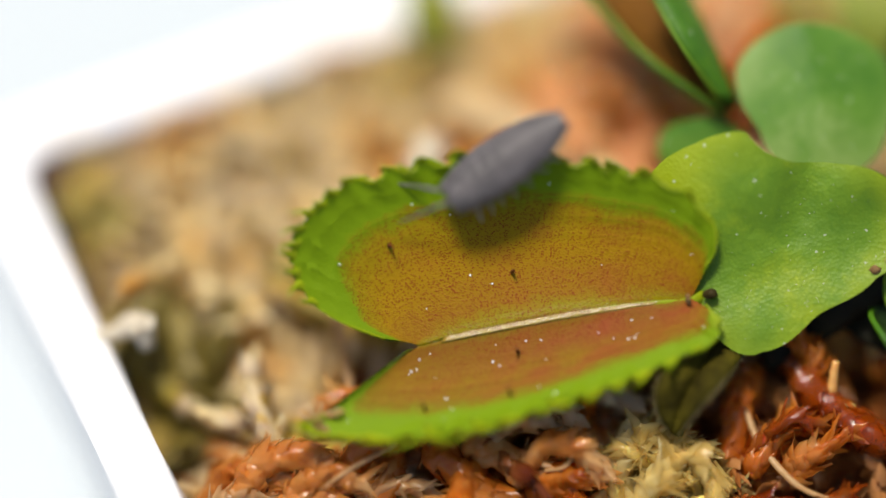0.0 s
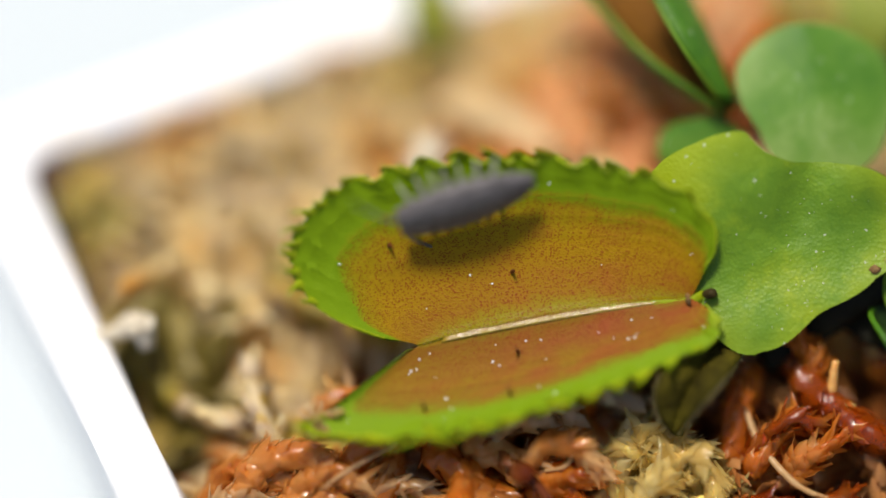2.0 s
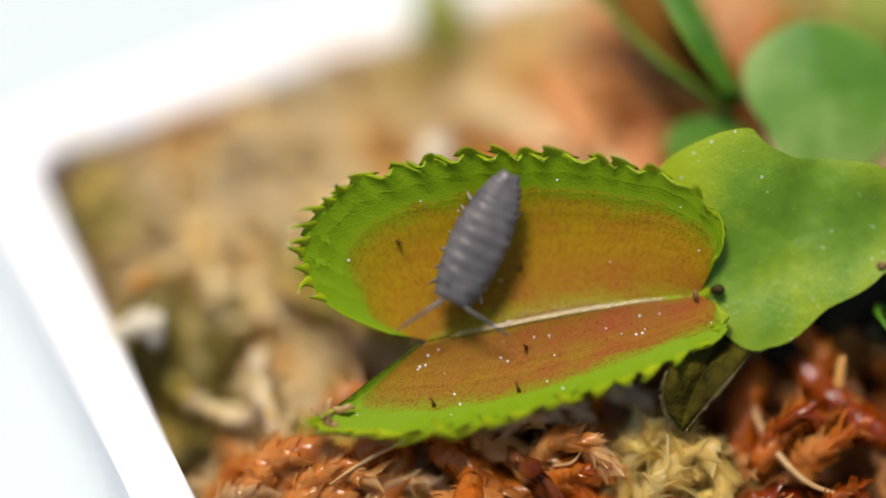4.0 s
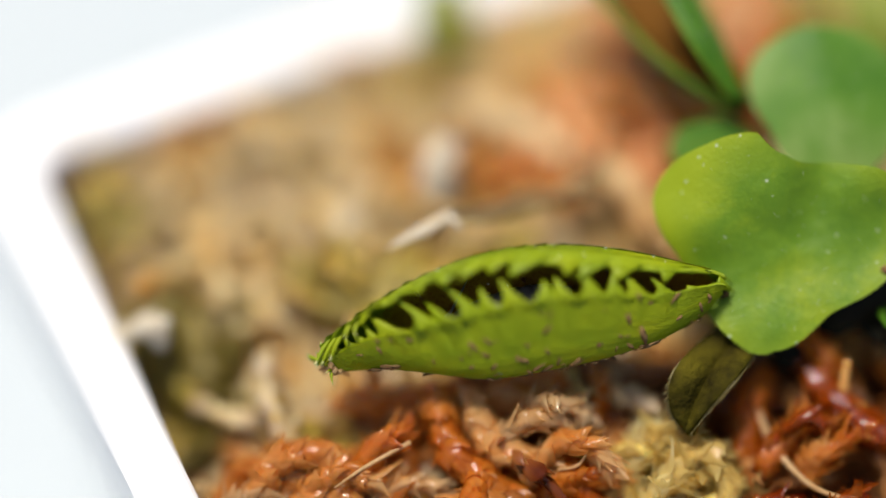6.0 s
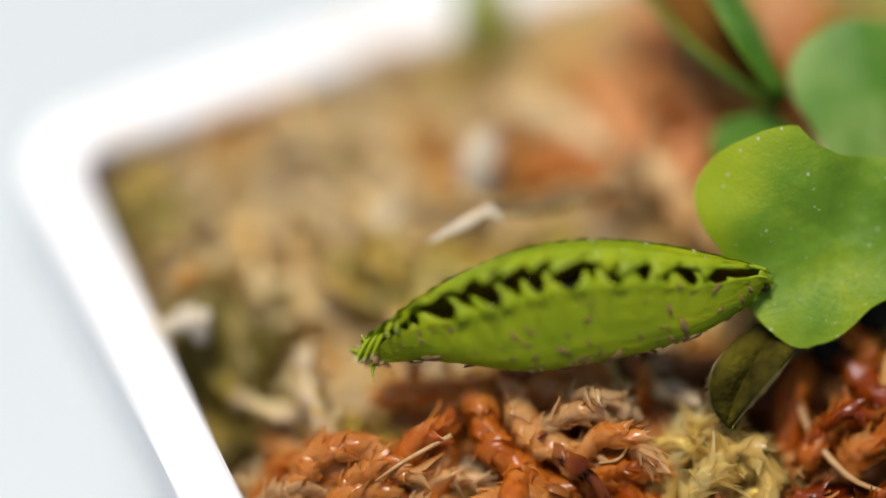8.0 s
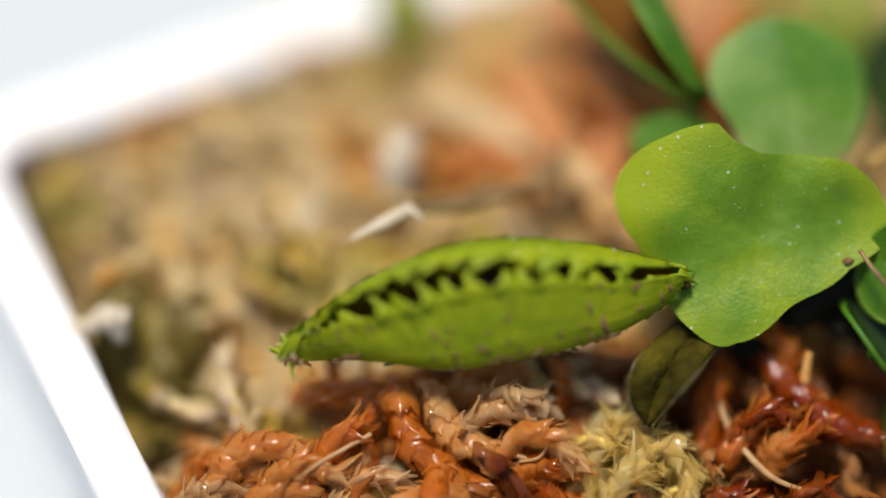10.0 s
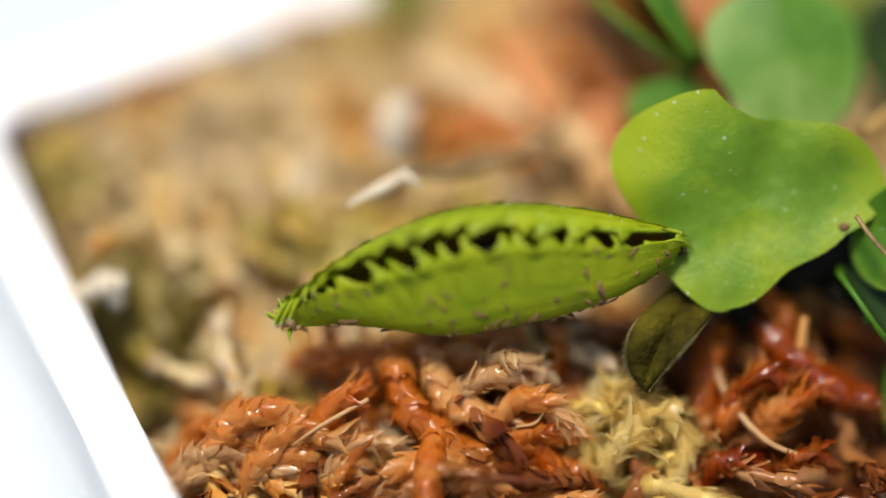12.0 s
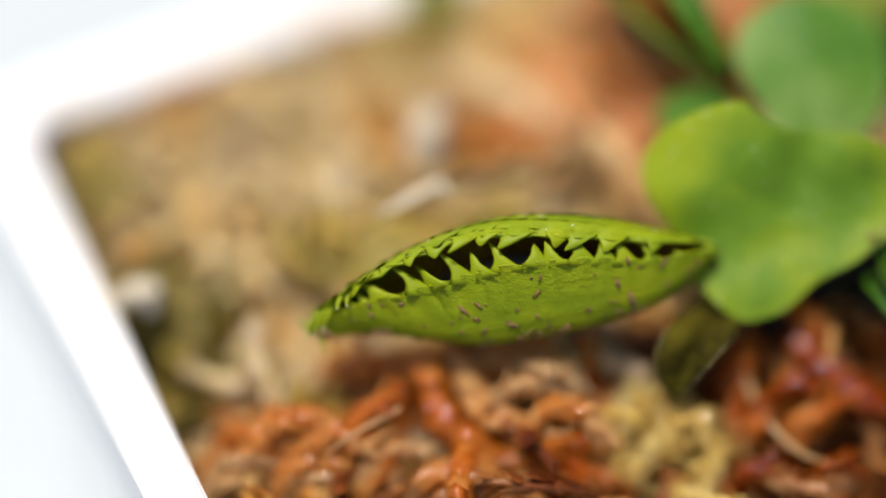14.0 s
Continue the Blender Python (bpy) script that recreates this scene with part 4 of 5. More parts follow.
    (2.4, (-8.86, 5.11, 1.57), (-1.08, 7.56, 1.87), (0.1, -0.8, 0.6)),
    (2.8, (-8.56, 4.57, 1.57), (-1.17, 7.5, 1.87), (0.1, -0.75, 0.65)),
    (3.0, (-8.06, 3.97, 1.57), (-1.29, 7.44, 1.81), (0.1, -0.65, 0.75)),
    (3.2, (-7.64, 3.61, 1.57), (-1.47, 7.44, 1.81), (0.1, -0.5, 0.85)),
    (3.7, (-6.62, 2.12, 1.5), (-2.43, 7.35, 1.75), (0.1, -0.1, 1)),
    (4.2, (-5.24, 0.77, 1.57), (-3.38, 7.06, 1.57), (0.1, 0.1, 1)),
    (4.7, (-4.76, 0.32, 1.63), (-3.98, 6.61, 1.57), (0.1, 0.2, 1)),
    (5.05, (-5.24, -0.86, 1.9), (-3.69, 4.21, 1.75), (0.1, 0.1, 1)),
    (5.3, (-4.95, -1.2, 1.3), (-2.9, 2.0, 1.6), (0.1, 0.1, 1)),
    (5.5, (-5.2, -1.0, 1.1), (-2.1, 1.4, 1.3), (0.1, 0.15, 1)),
    (5.7, (-5.2, -0.75, 1.0), (-1.7, 1.0, 1.1), (0.1, 0.2, 1)),
    (6.0, (-5.2, -0.65, 1.0), (-1.4, 0.75, 1.0), (0.1, 0.2, 1)),
    (7.0, (-5.1, -0.6, 0.95), (-1.3, 0.7, 0.95), (0.1, 0.2, 1)),
    (14, (-5.1, -0.6, 0.95), (-1.3, 0.7, 0.95), (0.1, 0.2, 1)),
]


def build_isopod():
    bug = base("isopod", isopod_pose(*ISOPOD_ROWS[0][1:]), "slate-grey woodlouse crawling into the flytrap", "woodlouse")
    L = 7.2

    def half(f):      # half width along the body, f from head 0 to tail 1
        return 1.55 * max(0.02, math.sin(math.pi * min(1, 0.16 + 0.80 * f))) ** 0.55

    def plate(name, x0, x1, f0, f1, lap=0.22):
        verts, faces = [], []
        n, k = 4, 13
        for i in range(n + 1):
            g = i / n
            x = x0 + (x1 - lap - x0) * g
            w = half(f0 + (f1 - f0) * g) * (1 + 0.03 * g)
            hgt = w * 0.62 + 0.03 * g
            for j in range(k):
                a = math.pi * (j / (k - 1)) * 1.08 - 0.04 * math.pi
                verts.append((x - 0.12 * abs(math.cos(a)) * g, -w * math.cos(a), 0.10 + hgt * math.sin(a)))
        for i in range(n):
            for j in range(k - 1):
                a = i * k + j
                faces.append((a, a + 1, a + k + 1, a + k))
        m = len(verts)
        verts += [(v[0], v[1] * 0.86, v[2] - 0.10 if v[2] > 0.3 else v[2]) for v in verts]
        faces += [tuple(q + m for q in f[::-1]) for f in faces]
        rim = [j for j in range(k)] + [i * k + k - 1 for i in range(1, n + 1)] + [n * k + j for j in range(k - 2, -1, -1)] + [i * k for i in range(n - 1, 0, -1)]
        for a, b in zip(rim, rim[1:] + rim[:1]):
            faces.append((b, a, a + m, b + m))
        part(name, mesh_of(name, verts, faces, [SLATE]), bug)

    cuts = [0.0, 0.09, 0.20, 0.31, 0.42, 0.53, 0.63, 0.72, 0.78, 0.83, 0.88, 0.93, 1.0]
    names = ["head"] + ["tergite"] * 7 + ["tail_plate"] * 5
    for i, nm in enumerate(names[:-1]):
        x0, x1 = L / 2 - L * cuts[i], L / 2 - L * cuts[i + 1]
        plate(nm, x0 + 0.02, x1, cuts[i], cuts[i + 1], 0.24)
    # soft underside
    pts = [Vector((L / 2 - 0.2 - (L - 0.5) * i / 10, 0, 0.28)) for i in range(11)]
    v, f = tube(pts, [max(0.2, half(i / 10) * 0.78) for i in range(11)], 12, 0.42)
    part("belly", mesh_of("belly", v, f, [LIMB]), bug)
    legs, feelers = [], []
    for side in (-1, 1):
        for i in range(7):
            x = L / 2 - L * (0.15 + 0.095 * i)
            w = half(0.15 + 0.095 * i)
            sweep = 0.5 - 0.17 * i
            pts = curve_through([(0, 0, 0), (sweep * 0.35, side * 0.35, -0.15), (sweep * 0.9, side * 0.62, -0.70), (sweep * 1.3, side * 0.72, -1.35)], 8)
            v, f = tube(pts, [0.13, 0.13, 0.12, 0.11, 0.10, 0.08, 0.06, 0.03], 6)
            leg = part("leg", mesh_of("leg", v, f, [LIMB]), bug, mpose(x, side * w * 0.6, 0.12))
            legs.append((leg, x, side * w * 0.6, i, side))
        pts = curve_through([(0, 0, 0), (0.45, side * 0.40, 0.20), (0.85, side * 0.95, 0.22), (1.5, side * 1.75, 0.05), (2.1, side * 2.5, -0.10)], 14)
        v, f = tube(pts, [0.12, 0.12, 0.11, 0.12, 0.10, 0.10, 0.11, 0.08, 0.08, 0.09, 0.065, 0.06, 0.05, 0.02], 7)
        an = part("antenna", mesh_of("antenna", v, f, [SLATE]), bug, mpose(L / 2 - 0.15, side * 0.42, 0.35))
        feelers.append((an, side))
        v, f = tube(curve_through([(0, 0, 0), (-0.35, side * 0.08, 0.02), (-0.75, side * 0.16, 0.0)], 5), [0.12, 0.11, 0.09, 0.06, 0.02], 6)
        part("uropod", mesh_of("uropod", v, f, [SLATE]), bug, mpose(-L / 2 + 0.45, side * 0.28, 0.22))
        v, f = blob(0.12, 0.09, 0.12, random.Random(2), 6, 8, 0.02)
        part("eye", mesh_of("eye", v, f, [EYE]), bug, mpose(L / 2 - 0.38, side * 0.80, 0.48))
    return bug, legs, feelers


isopod, isopod_legs, isopod_feelers = build_isopod()

# ---------------------------------------------------------------- other leaves, dead leaves, straw
UP = Vector((0, -0.574, 0.819))       # out of the slope


def strap(knots, widths, thick, fold, n=18, across=7, facing=UP, ripple=0.0):
    """A strap-like leaf along knots: half widths at the knots, a V or cup of the given fold."""
    pts = curve_through(knots, n)
    ws = np.interp(np.linspace(0, 1, n), np.linspace(0, 1, len(widths)), widths)
    grid = []
    for i, p in enumerate(pts):
        d = (pts[min(i + 1, n - 1)] - pts[max(i - 1, 0)]).normalized()
        a = d.cross(facing).normalized()
        out = a.cross(d).normalized()
        row = []
        for k in range(across):
            e = -1 + 2 * k / (across - 1)
            row.append(p + a * (e * ws[i]) + out * (fold * abs(e) ** 1.5 * ws[i] + ripple * math.sin(i * 0.9 + e)))
        grid.append(row)
    return shell(grid, thick)


def strap_thing(name, knots, widths, thick, fold, mats, label, category="leaf", facing=UP, ripple=0.0):
    root = Vector(knots[0])
    leaf = base(name, mpose(*root), label, category)
    local = [Vector(k) - root for k in knots]
    v, f, s, _ = strap(local, widths, thick, fold, facing=facing, ripple=ripple)
    part("blade", mesh_of("blade", v, f, list(mats), s), leaf)
    pts = curve_through(local, 14)
    v, f = tube([p - facing * thick for p in pts], [max(0.10, thick * 0.8) * (1 - 0.6 * i / 13) for i in range(14)], 7)
    part("vein", mesh_of("vein", v, f, [mats[1]]), leaf)
    return leaf


def lobe_thing(name, label, mid_knots, rims, mats, teeth_mat, teeth=12, tooth=0.8):
    """A trap of two lobes along a midrib, each lobe given by the knots of its rim; teeth on the rims."""
    root = Vector(mid_knots[0])
    trap2 = base(name, mpose(*root), label, "flytrap")
    mids = curve_through([Vector(k) - root for k in mid_knots], 16)
    v, f = tube(mids, [0.34 - 0.012 * i for i in range(16)], 8)
    part("midrib", mesh_of("midrib", v, f, [mats[1]]), trap2)
    rnd = random.Random(len(label))
    for side, rim_knots, faces_of in rims:
        rim = curve_through([Vector(k) - root for k in rim_knots], 16)
        grid = []
        for m, r in zip(mids, rim):
            w = (r - m)
            sag = w.cross(mids[-1] - mids[0]).normalized() * side * w.length * 0.20
            grid.append([m + w * (k / 6) + sag * math.sin(math.pi * k / 6) for k in range(7)])
        if side < 0:
            grid = grid[::-1]
        v, f, s, _ = shell(grid, 0.30)
        lobe = part("lobe", mesh_of("lobe", v, f, list(faces_of), s), trap2)
        v, f = tube(rim, [0.13 if tooth > 0.3 else 0.09] * 16, 7, 1.0, 0.12, rnd)
        part("margin", mesh_of("margin", v, f, [teeth_mat]), lobe)
        for k in range(teeth):
            i = 1 + 13.5 * k / (teeth - 1)
            a = rim[int(i)].lerp(rim[int(i) + 1], i - int(i))
            m = mids[int(i)]
            out = (a - m).normalized()
            tip = a + out * tooth * rnd.uniform(0.6, 1.2) + (mids[-1] - mids[0]).normalized() * rnd.uniform(-0.1, 0.3)
            thin = 1.0 if tooth > 0.4 else 0.4
            v, f = tube([a - out * 0.2, a.lerp(tip, 0.4), tip], [0.22 * thin, 0.13 * thin, 0.02], 6)
            part("tooth", mesh_of("tooth", v, f, [teeth_mat]), lobe)
    return trap2


lobe_thing("venus_flytrap_trap", "young green flytrap with a reddish inside, half open behind",
           ((15.65, 8.52, 1.09), (14.2, 11.9, 1.01), (12.5, 15.51, 1.09), (10.95, 18.15, 1.72)),
           ((1, ((14.93, 8.05, 1.66), (12.05, 9.64, 2.85), (9.94, 11.58, 3.47), (6.92, 15.19, 4.53)), (RED_INNER, GREEN)),
            (-1, ((15.0, 8.04, 2.3), (13.05, 9.5, 4.7), (11.7, 11.61, 5.69), (10.52, 14.21, 6.29)), (GREEN, GREEN))),
           (RED_INNER, GREEN), RIM_GREEN, 17, 0.36)
strap_thing("leaf_stalk", ((15.86, 9.50, -0.92), (16.98, 9.22, -2.09), (18.43, 9.12, -3.38)), (0.5, 0.6, 0.8), 0.35, 0.2, (MOSS_RED, MOSS_RED), "short reddish stalk of the young flytrap")
lobe_thing("dead_trap", "withered olive-brown flytrap with a bristly margin hanging over the moss",
           ((15.16, -2.7, -4.3), (13.59, -5.34, -5.05), (12.47, -8.04, -5.83)),
           ((1, ((13.92, -2.76, -3.75), (11.6, -5.98, -2.83), (11.37, -7.44, -4.16), (12.31, -8.08, -5.61)), (POD, POD)),
            (-1, ((16.16, -3.91, -3.93), (14.95, -6.61, -2.73), (13.59, -7.81, -3.64), (12.53, -8.39, -5.22)), (POD, POD))),
           (POD, POD), DEAD_EDGE, 30, 0.22)
# broad leaves beside the rosette
leaf_thing("petiole_leaf", on_slope(*(26.70, -1.69, -0.57), 10, -20, 0), polar(((0, 3.6), (60, 3.3), (120, 3.0), (160, 3.2), (200, 3.5), (230, 3.3), (260, 2.8), (300, 3.2))), 0.4,
           lambda x, y: 0.16 * abs(y + 0.3 * x) - 0.05 * x * x, (GREEN, GREEN), "glossy folded green leaf lying across the rosette", margin=RIM_GREEN)
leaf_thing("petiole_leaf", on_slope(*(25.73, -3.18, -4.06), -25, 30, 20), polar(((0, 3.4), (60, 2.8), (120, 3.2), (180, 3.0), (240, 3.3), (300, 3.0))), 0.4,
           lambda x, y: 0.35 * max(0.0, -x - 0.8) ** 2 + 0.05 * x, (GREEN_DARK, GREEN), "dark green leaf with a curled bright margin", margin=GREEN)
leaf_thing("petiole_leaf", on_slope(*(27.03, -10.76, -3.26), 0, 40, 0), polar(((0, 2.6), (60, 3.4), (90, 3.9), (120, 3.4), (180, 2.6), (250, 3.0), (270, 3.3), (300, 3.0))), 0.4,
           lambda x, y: -0.06 * x * x, (GREEN, GREEN), "upright green leaf in front of the red moss")
# the shade of the rosette's depth is put into this leaf's colour
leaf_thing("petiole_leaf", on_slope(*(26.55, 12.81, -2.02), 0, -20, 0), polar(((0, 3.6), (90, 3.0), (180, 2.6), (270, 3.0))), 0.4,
           lambda x, y: -0.05 * x * x, (GREEN_DARK, GREEN_DARK), "leaf deep in the rosette, darkened in colour for the shade")
strap_thing("leaf_stalk", ((24.29, 4.82, 0.32), (26.03, 5.92, 0.61), (28.52, 7.15, 0.73)), (0.12, 0.34, 0.5), 0.4, -0.2, (OCHRE, OCHRE), "ochre withered leaf stalk pointing into the rosette", "leaf stalk")
strap_thing("black_leaf", ((17.28, -3.24, -5.93), (19.61, -1.96, -4.30), (21.98, -1.04, -2.68), (24.71, 0.20, -1.81)), (0.5, 1.1, 1.2, 0.9), 0.35, -0.35, (BLACK, BLACK), "blackened dead leaf under the green one", ripple=0.15)
strap_thing("black_leaf", ((21.20, -0.64, -4.60), (23.30, -1.24, -4.53), (26.04, -2.24, -5.23)), (0.9, 1.6, 1.7), 0.35, 0.3, (BLACK, BLACK), "black rotted leaf deep in the rosette", ripple=0.2)
for kn, w, mat in ((((22.50, 15.46, -5.04), (22.81, 18.03, -3.24), (21.94, 20.97, -2.41)), (1.0, 1.3, 0.9), GREEN_YELLOW),
                   (((25.01, 14.95, -5.40), (24.85, 17.78, -3.42), (23.99, 20.97, -2.41)), (1.2, 1.5, 1.0), GREEN_YELLOW),
                   (((19.48, 17.70, -5.92), (19.32, 19.77, -4.47), (18.59, 21.94, -4.17)), (0.7, 1.0, 0.7), GREEN_YELLOW),
                   (((-0.19, 17.53, -5.43), (-0.6, 18.6, -3.45), (-1.01, 19.97, -1.89)), (1.3, 1.6, 1.1), GREEN_LIME),
                   (((20.99, 17.87, -4.58), (20.68, 19.03, -3.77), (21.22, 21.06, -3.56)), (0.6, 0.7, 0.4), OCHRE)):
    strap_thing("strap_leaf", kn, w, 0.4, 0.25, (mat, mat), "narrow yellow-green leaf standing in the moss" if mat is not OCHRE else "short orange dying leaf among the green ones")


def twig_thing(name, knots, radii, mat, label, category, sides=8, wob=0.12, seed=1, forks=()):
    root = Vector(knots[0])
    tw = base(name, mpose(*root), label, category)
    rnd = random.Random(seed)
    pts = curve_through([Vector(k) - root for k in knots], 18)
    v, f = tube(pts, np.interp(np.linspace(0, 1, 18), np.linspace(0, 1, len(radii)), radii), sides, 0.8, wob, rnd)
    part("stem", mesh_of("stem", v, f, [mat]), tw)
    for fk, fr, fm in forks:
        pts = curve_through([Vector(k) - root for k in fk], 9)
        v, f = tube(pts, np.interp(np.linspace(0, 1, 9), np.linspace(0, 1, len(fr)), fr), sides, 0.7, wob, rnd)
        part("tip", mesh_of("tip", v, f, [fm]), tw)
    return tw


twig_thing("twig", ((8.58, 9.38, -2.58), (7.09, 6.30, -2.42), (4.46, 4.87, -2.21), (2.01, 3.85, -1.94), (-0.49, 3.03, -1.30)), (0.12, 0.42, 0.50, 0.52, 0.34), TWIG,
           "dry brown moss twig with a pale forked tip", "twig", forks=(
               (((-0.27, 3.12, -1.23), (-1.94, 2.03, -1.26), (-3.76, 1.01, -1.49)), (0.30, 0.42, 0.04), PALE_DRY),
               (((-0.58, 3.17, -1.20), (-0.06, 2.48, -0.95), (0.36, 1.97, -1.06)), (0.30, 0.24, 0.05), PALE_DRY),
               (((4.46, 4.87, -2.21), (6.13, 4.82, -1.51), (7.04, 4.50, -1.49)), (0.4, 0.34, 0.22), CRUMB)))
twig_thing("dry_shoot", ((-1.16, 6.74, -5.6), (-0.91, 8.15, -3.85), (-0.54, 9.6, -2.93)), (0.7, 1.1, 0.85), PALE_DRY, "pale dry moss shoot standing in the carpet", "moss", wob=0.3, seed=2)
twig_thing("dry_shoot", ((-7.38, 4.21, -7.42), (-6.75, 5.18, -6.11), (-5.67, 6.36, -5.88)), (0.3, 0.7, 0.6), PALE_DRY, "pale dry moss shoot bent to the ground", "moss", wob=0.3, seed=3)
twig_thing("dry_shoot", ((-18.90, -1.57, -6.23), (-17.67, -1.38, -5.85), (-16.43, -1.28, -5.29), (-15.93, -2.06, -6.32)), (0.35, 0.5, 0.95, 0.4), PALE_DRY, "pale dry shoot lying against the pot wall", "moss", forks=(
    (((-16.43, -1.60, -5.64), (-15.90, -1.39, -5.13), (-15.59, -1.02, -4.86)), (0.5, 0.5, 0.1), PALE_DRY),))
twig_thing("straw", ((-5.68, -0.68, -5.36), (-5.36, -2.52, -5.91), (-4.92, -4.95, -6.64)), (0.26, 0.28, 0.2), STRAW, "thin pale stem rising behind the flytrap", "straw")
twig_thing("straw", ((16.25, -5.63, -6.38), (16.62, -7.30, -6.58), (17.65, -9.15, -6.77), (19.21, -10.60, -7.17), (21.16, -11.19, -7.47)), (0.20, 0.22, 0.20, 0.10), STRAW, "curved pale fibre lying on the moss", "straw", wob=0.05)
twig_thing("straw", ((-6.52, -10.92, -6.67), (-4.91, -9.98, -6.13), (-2.46, -8.64, -5.68)), (0.05, 0.13, 0.15), STRAW, "glassy thin fibre crossing the moss", "straw", wob=0.06)
twig_thing("straw", ((23.61, -0.9, 0.35), (24.51, -2.4, 0.14), (25.86, -3.8, -0.5)), (0.14, 0.16, 0.10), TWIG, "short brown stem fallen across the folded leaf", "straw")
twig_thing("moss_bud", ((20.94, -6.06, -6.44), (20.85, -5.34, -5.45), (21.01, -4.33, -4.25)), (0.26, 0.30, 0.22), MOSS_TAN, "small upright pale moss bud", "moss", forks=(
    (((21.05, -6.12, -6.24), (21.62, -6.09, -5.73), (22.03, -6.35, -5.67)), (0.2, 0.24, 0.12), MOSS_PALE),))
twig_thing("straw", ((5.43, -9.79, -6.61), (6.47, -9.78, -6.23), (7.06, -9.25, -5.50)), (0.09, 0.10, 0.04), STRAW, "glassy curled fibre on the moss", "straw", wob=0.05)

# crumbs on the leaves
for p, size, mat, seed in (((14.32, 4.86, 2.18), (0.42, 0.10, 0.10), CRUMB, 3), ((16.21, 0.54, -1.09), (0.22, 0.16, 0.12), DEAD, 4), ((22.19, -0.93, -1.14), (0.75, 0.22, 0.2), CRUMB, 5),
                           ((23.04, -0.91, -0.64), (0.3, 0.24, 0.25), CRUMB, 6), ((17.35, 8.60, -0.57), (0.8, 0.4, 0.35), CRUMB, 7), ((13.05, -2.42, -1.21), (0.14, 0.34, 0.2), CRUMB, 8)):
    v, f = blob(*size, random.Random(seed), 6, 9, 0.3)
    tagged(part("soil_crumb", mesh_of("soil_crumb", v, f, [mat]), None, on_slope(*p, 0, 0, 15)), "brown crumb of dry moss lying on the green leaf", "crumb", "crumbs on the leaves")


# ---------------------------------------------------------------- single moss shoots before the trap
def shoot_meshes(pts, width, leaves, rnd, spread, leaf_len, mat):
    stem, cover = scaly(pts, width, leaves, rnd, spread, leaf_len)
    return mesh_of("stem", *stem, [mat]), mesh_of("scale_leaves", *cover, [SKIN.get(mat.name, mat)])


def shoot_thing(meshes, m, label, group):
    sh = base("moss_shoot", m, label, "moss", group)
    part("stem", meshes[0], sh)
    part("scale_leaves", meshes[1], sh)
    return sh


def moss_shoot(knots, width, mat, label, leaves=30, spread=0.45, seed=0, leaf_len=1.15):
    rnd = random.Random(seed)
    root = Vector(knots[0])
    pts = curve_through([Vector(k) - root for k in knots], 26)
    root += Vector((0, 0.69, -0.98))
    pts = [p + Vector([rnd.uniform(-0.06, 0.06) for _ in range(3)]) for p in pts]
    shoot_thing(shoot_meshes(pts, width, int(leaves * 2.9), rnd, spread, leaf_len * 0.9, mat), mpose(*root), label, "moss shoots before the flytrap")


GLASSY_L = "pale glassy shoot of wet peat moss"
ORANGE_L, TAN_L, PALE_L, RED_L = ("wet orange peat moss shoot", "tan translucent peat moss shoot", "pale yellow peat moss shoot", "rust-red peat moss shoot")
moss_shoot(((-1.27, -5.92, -4.63), (-0.96, -7.43, -5.08), (-0.27, -9.13, -5.78), (1.53, -10.76, -6.68), (3.19, -11.34, -7.33)), 1.75, MOSS_ORANGE, ORANGE_L, 40, 0.35, 1)
moss_shoot(((0.63, -6.11, -4.89), (1.23, -7.68, -5.25), (2.28, -9.13, -5.78), (5.14, -10.02, -6.16)), 1.6, MOSS_TAN, TAN_L, 36, 0.4, 2)
moss_shoot(((1.63, -6.16, -6.17), (3.19, -6.04, -5.48), (5.14, -6.45, -5.40), (6.26, -7.67, -6.50)), 1.45, MOSS_TAN, TAN_L, 34, 0.55, 3)
moss_shoot(((5.99, -4.38, -4.77), (6.28, -6.25, -5.23), (6.33, -8.56, -6.11)), 1.0, MOSS_PALE, PALE_L, 14, 0.2, 4, 2.2)
moss_shoot(((-0.12, -5.73, -5.47), (-1.93, -5.79, -5.27), (-4.35, -5.99, -5.41), (-5.87, -5.91, -5.85)), 1.0, MOSS_ORANGE, ORANGE_L, 30, 0.4, 5, 1.4)
moss_shoot(((4.39, -11.48, -7.67), (6.04, -10.47, -6.47), (8.29, -10.34, -6.39)), 1.5, MOSS_ORANGE, ORANGE_L, 28, 0.4, 6)
moss_shoot(((9.07, -10.78, -7.67), (9.82, -8.80, -6.29), (10.73, -7.95, -5.93)), 1.4, MOSS_PALE, PALE_L, 26, 0.8, 7)
moss_shoot(((9.54, -8.23, -6.62), (10.72, -8.11, -5.80), (12.23, -8.31, -5.94)), 1.0, MOSS_PALE, PALE_L, 18, 0.9, 8, 1.8)
moss_shoot(((11.92, -11.38, -7.84), (12.06, -9.87, -6.30), (13.25, -9.24, -5.61), (14.36, -10.47, -6.47), (14.25, -12.33, -8.02)), 1.25, MOSS_PALE, PALE_L, 40, 0.5, 9)
moss_shoot(((10.10, -12.44, -7.85), (10.99, -11.07, -6.65), (12.20, -9.98, -6.13)), 1.4, MOSS_PALE, PALE_L, 30, 1.0, 10)
moss_shoot(((18.41, -10.04, -7.15), (19.44, -9.39, -6.21), (21.53, -8.39, -5.26)), 1.3, MOSS_ORANGE, ORANGE_L, 24, 0.35, 11)
moss_shoot(((18.66, -3.91, -4.93), (20.10, -6.00, -5.06), (22.18, -7.76, -5.68), (24.59, -8.50, -6.20)), 1.8, MOSS_RED, RED_L, 34, 0.4, 12)
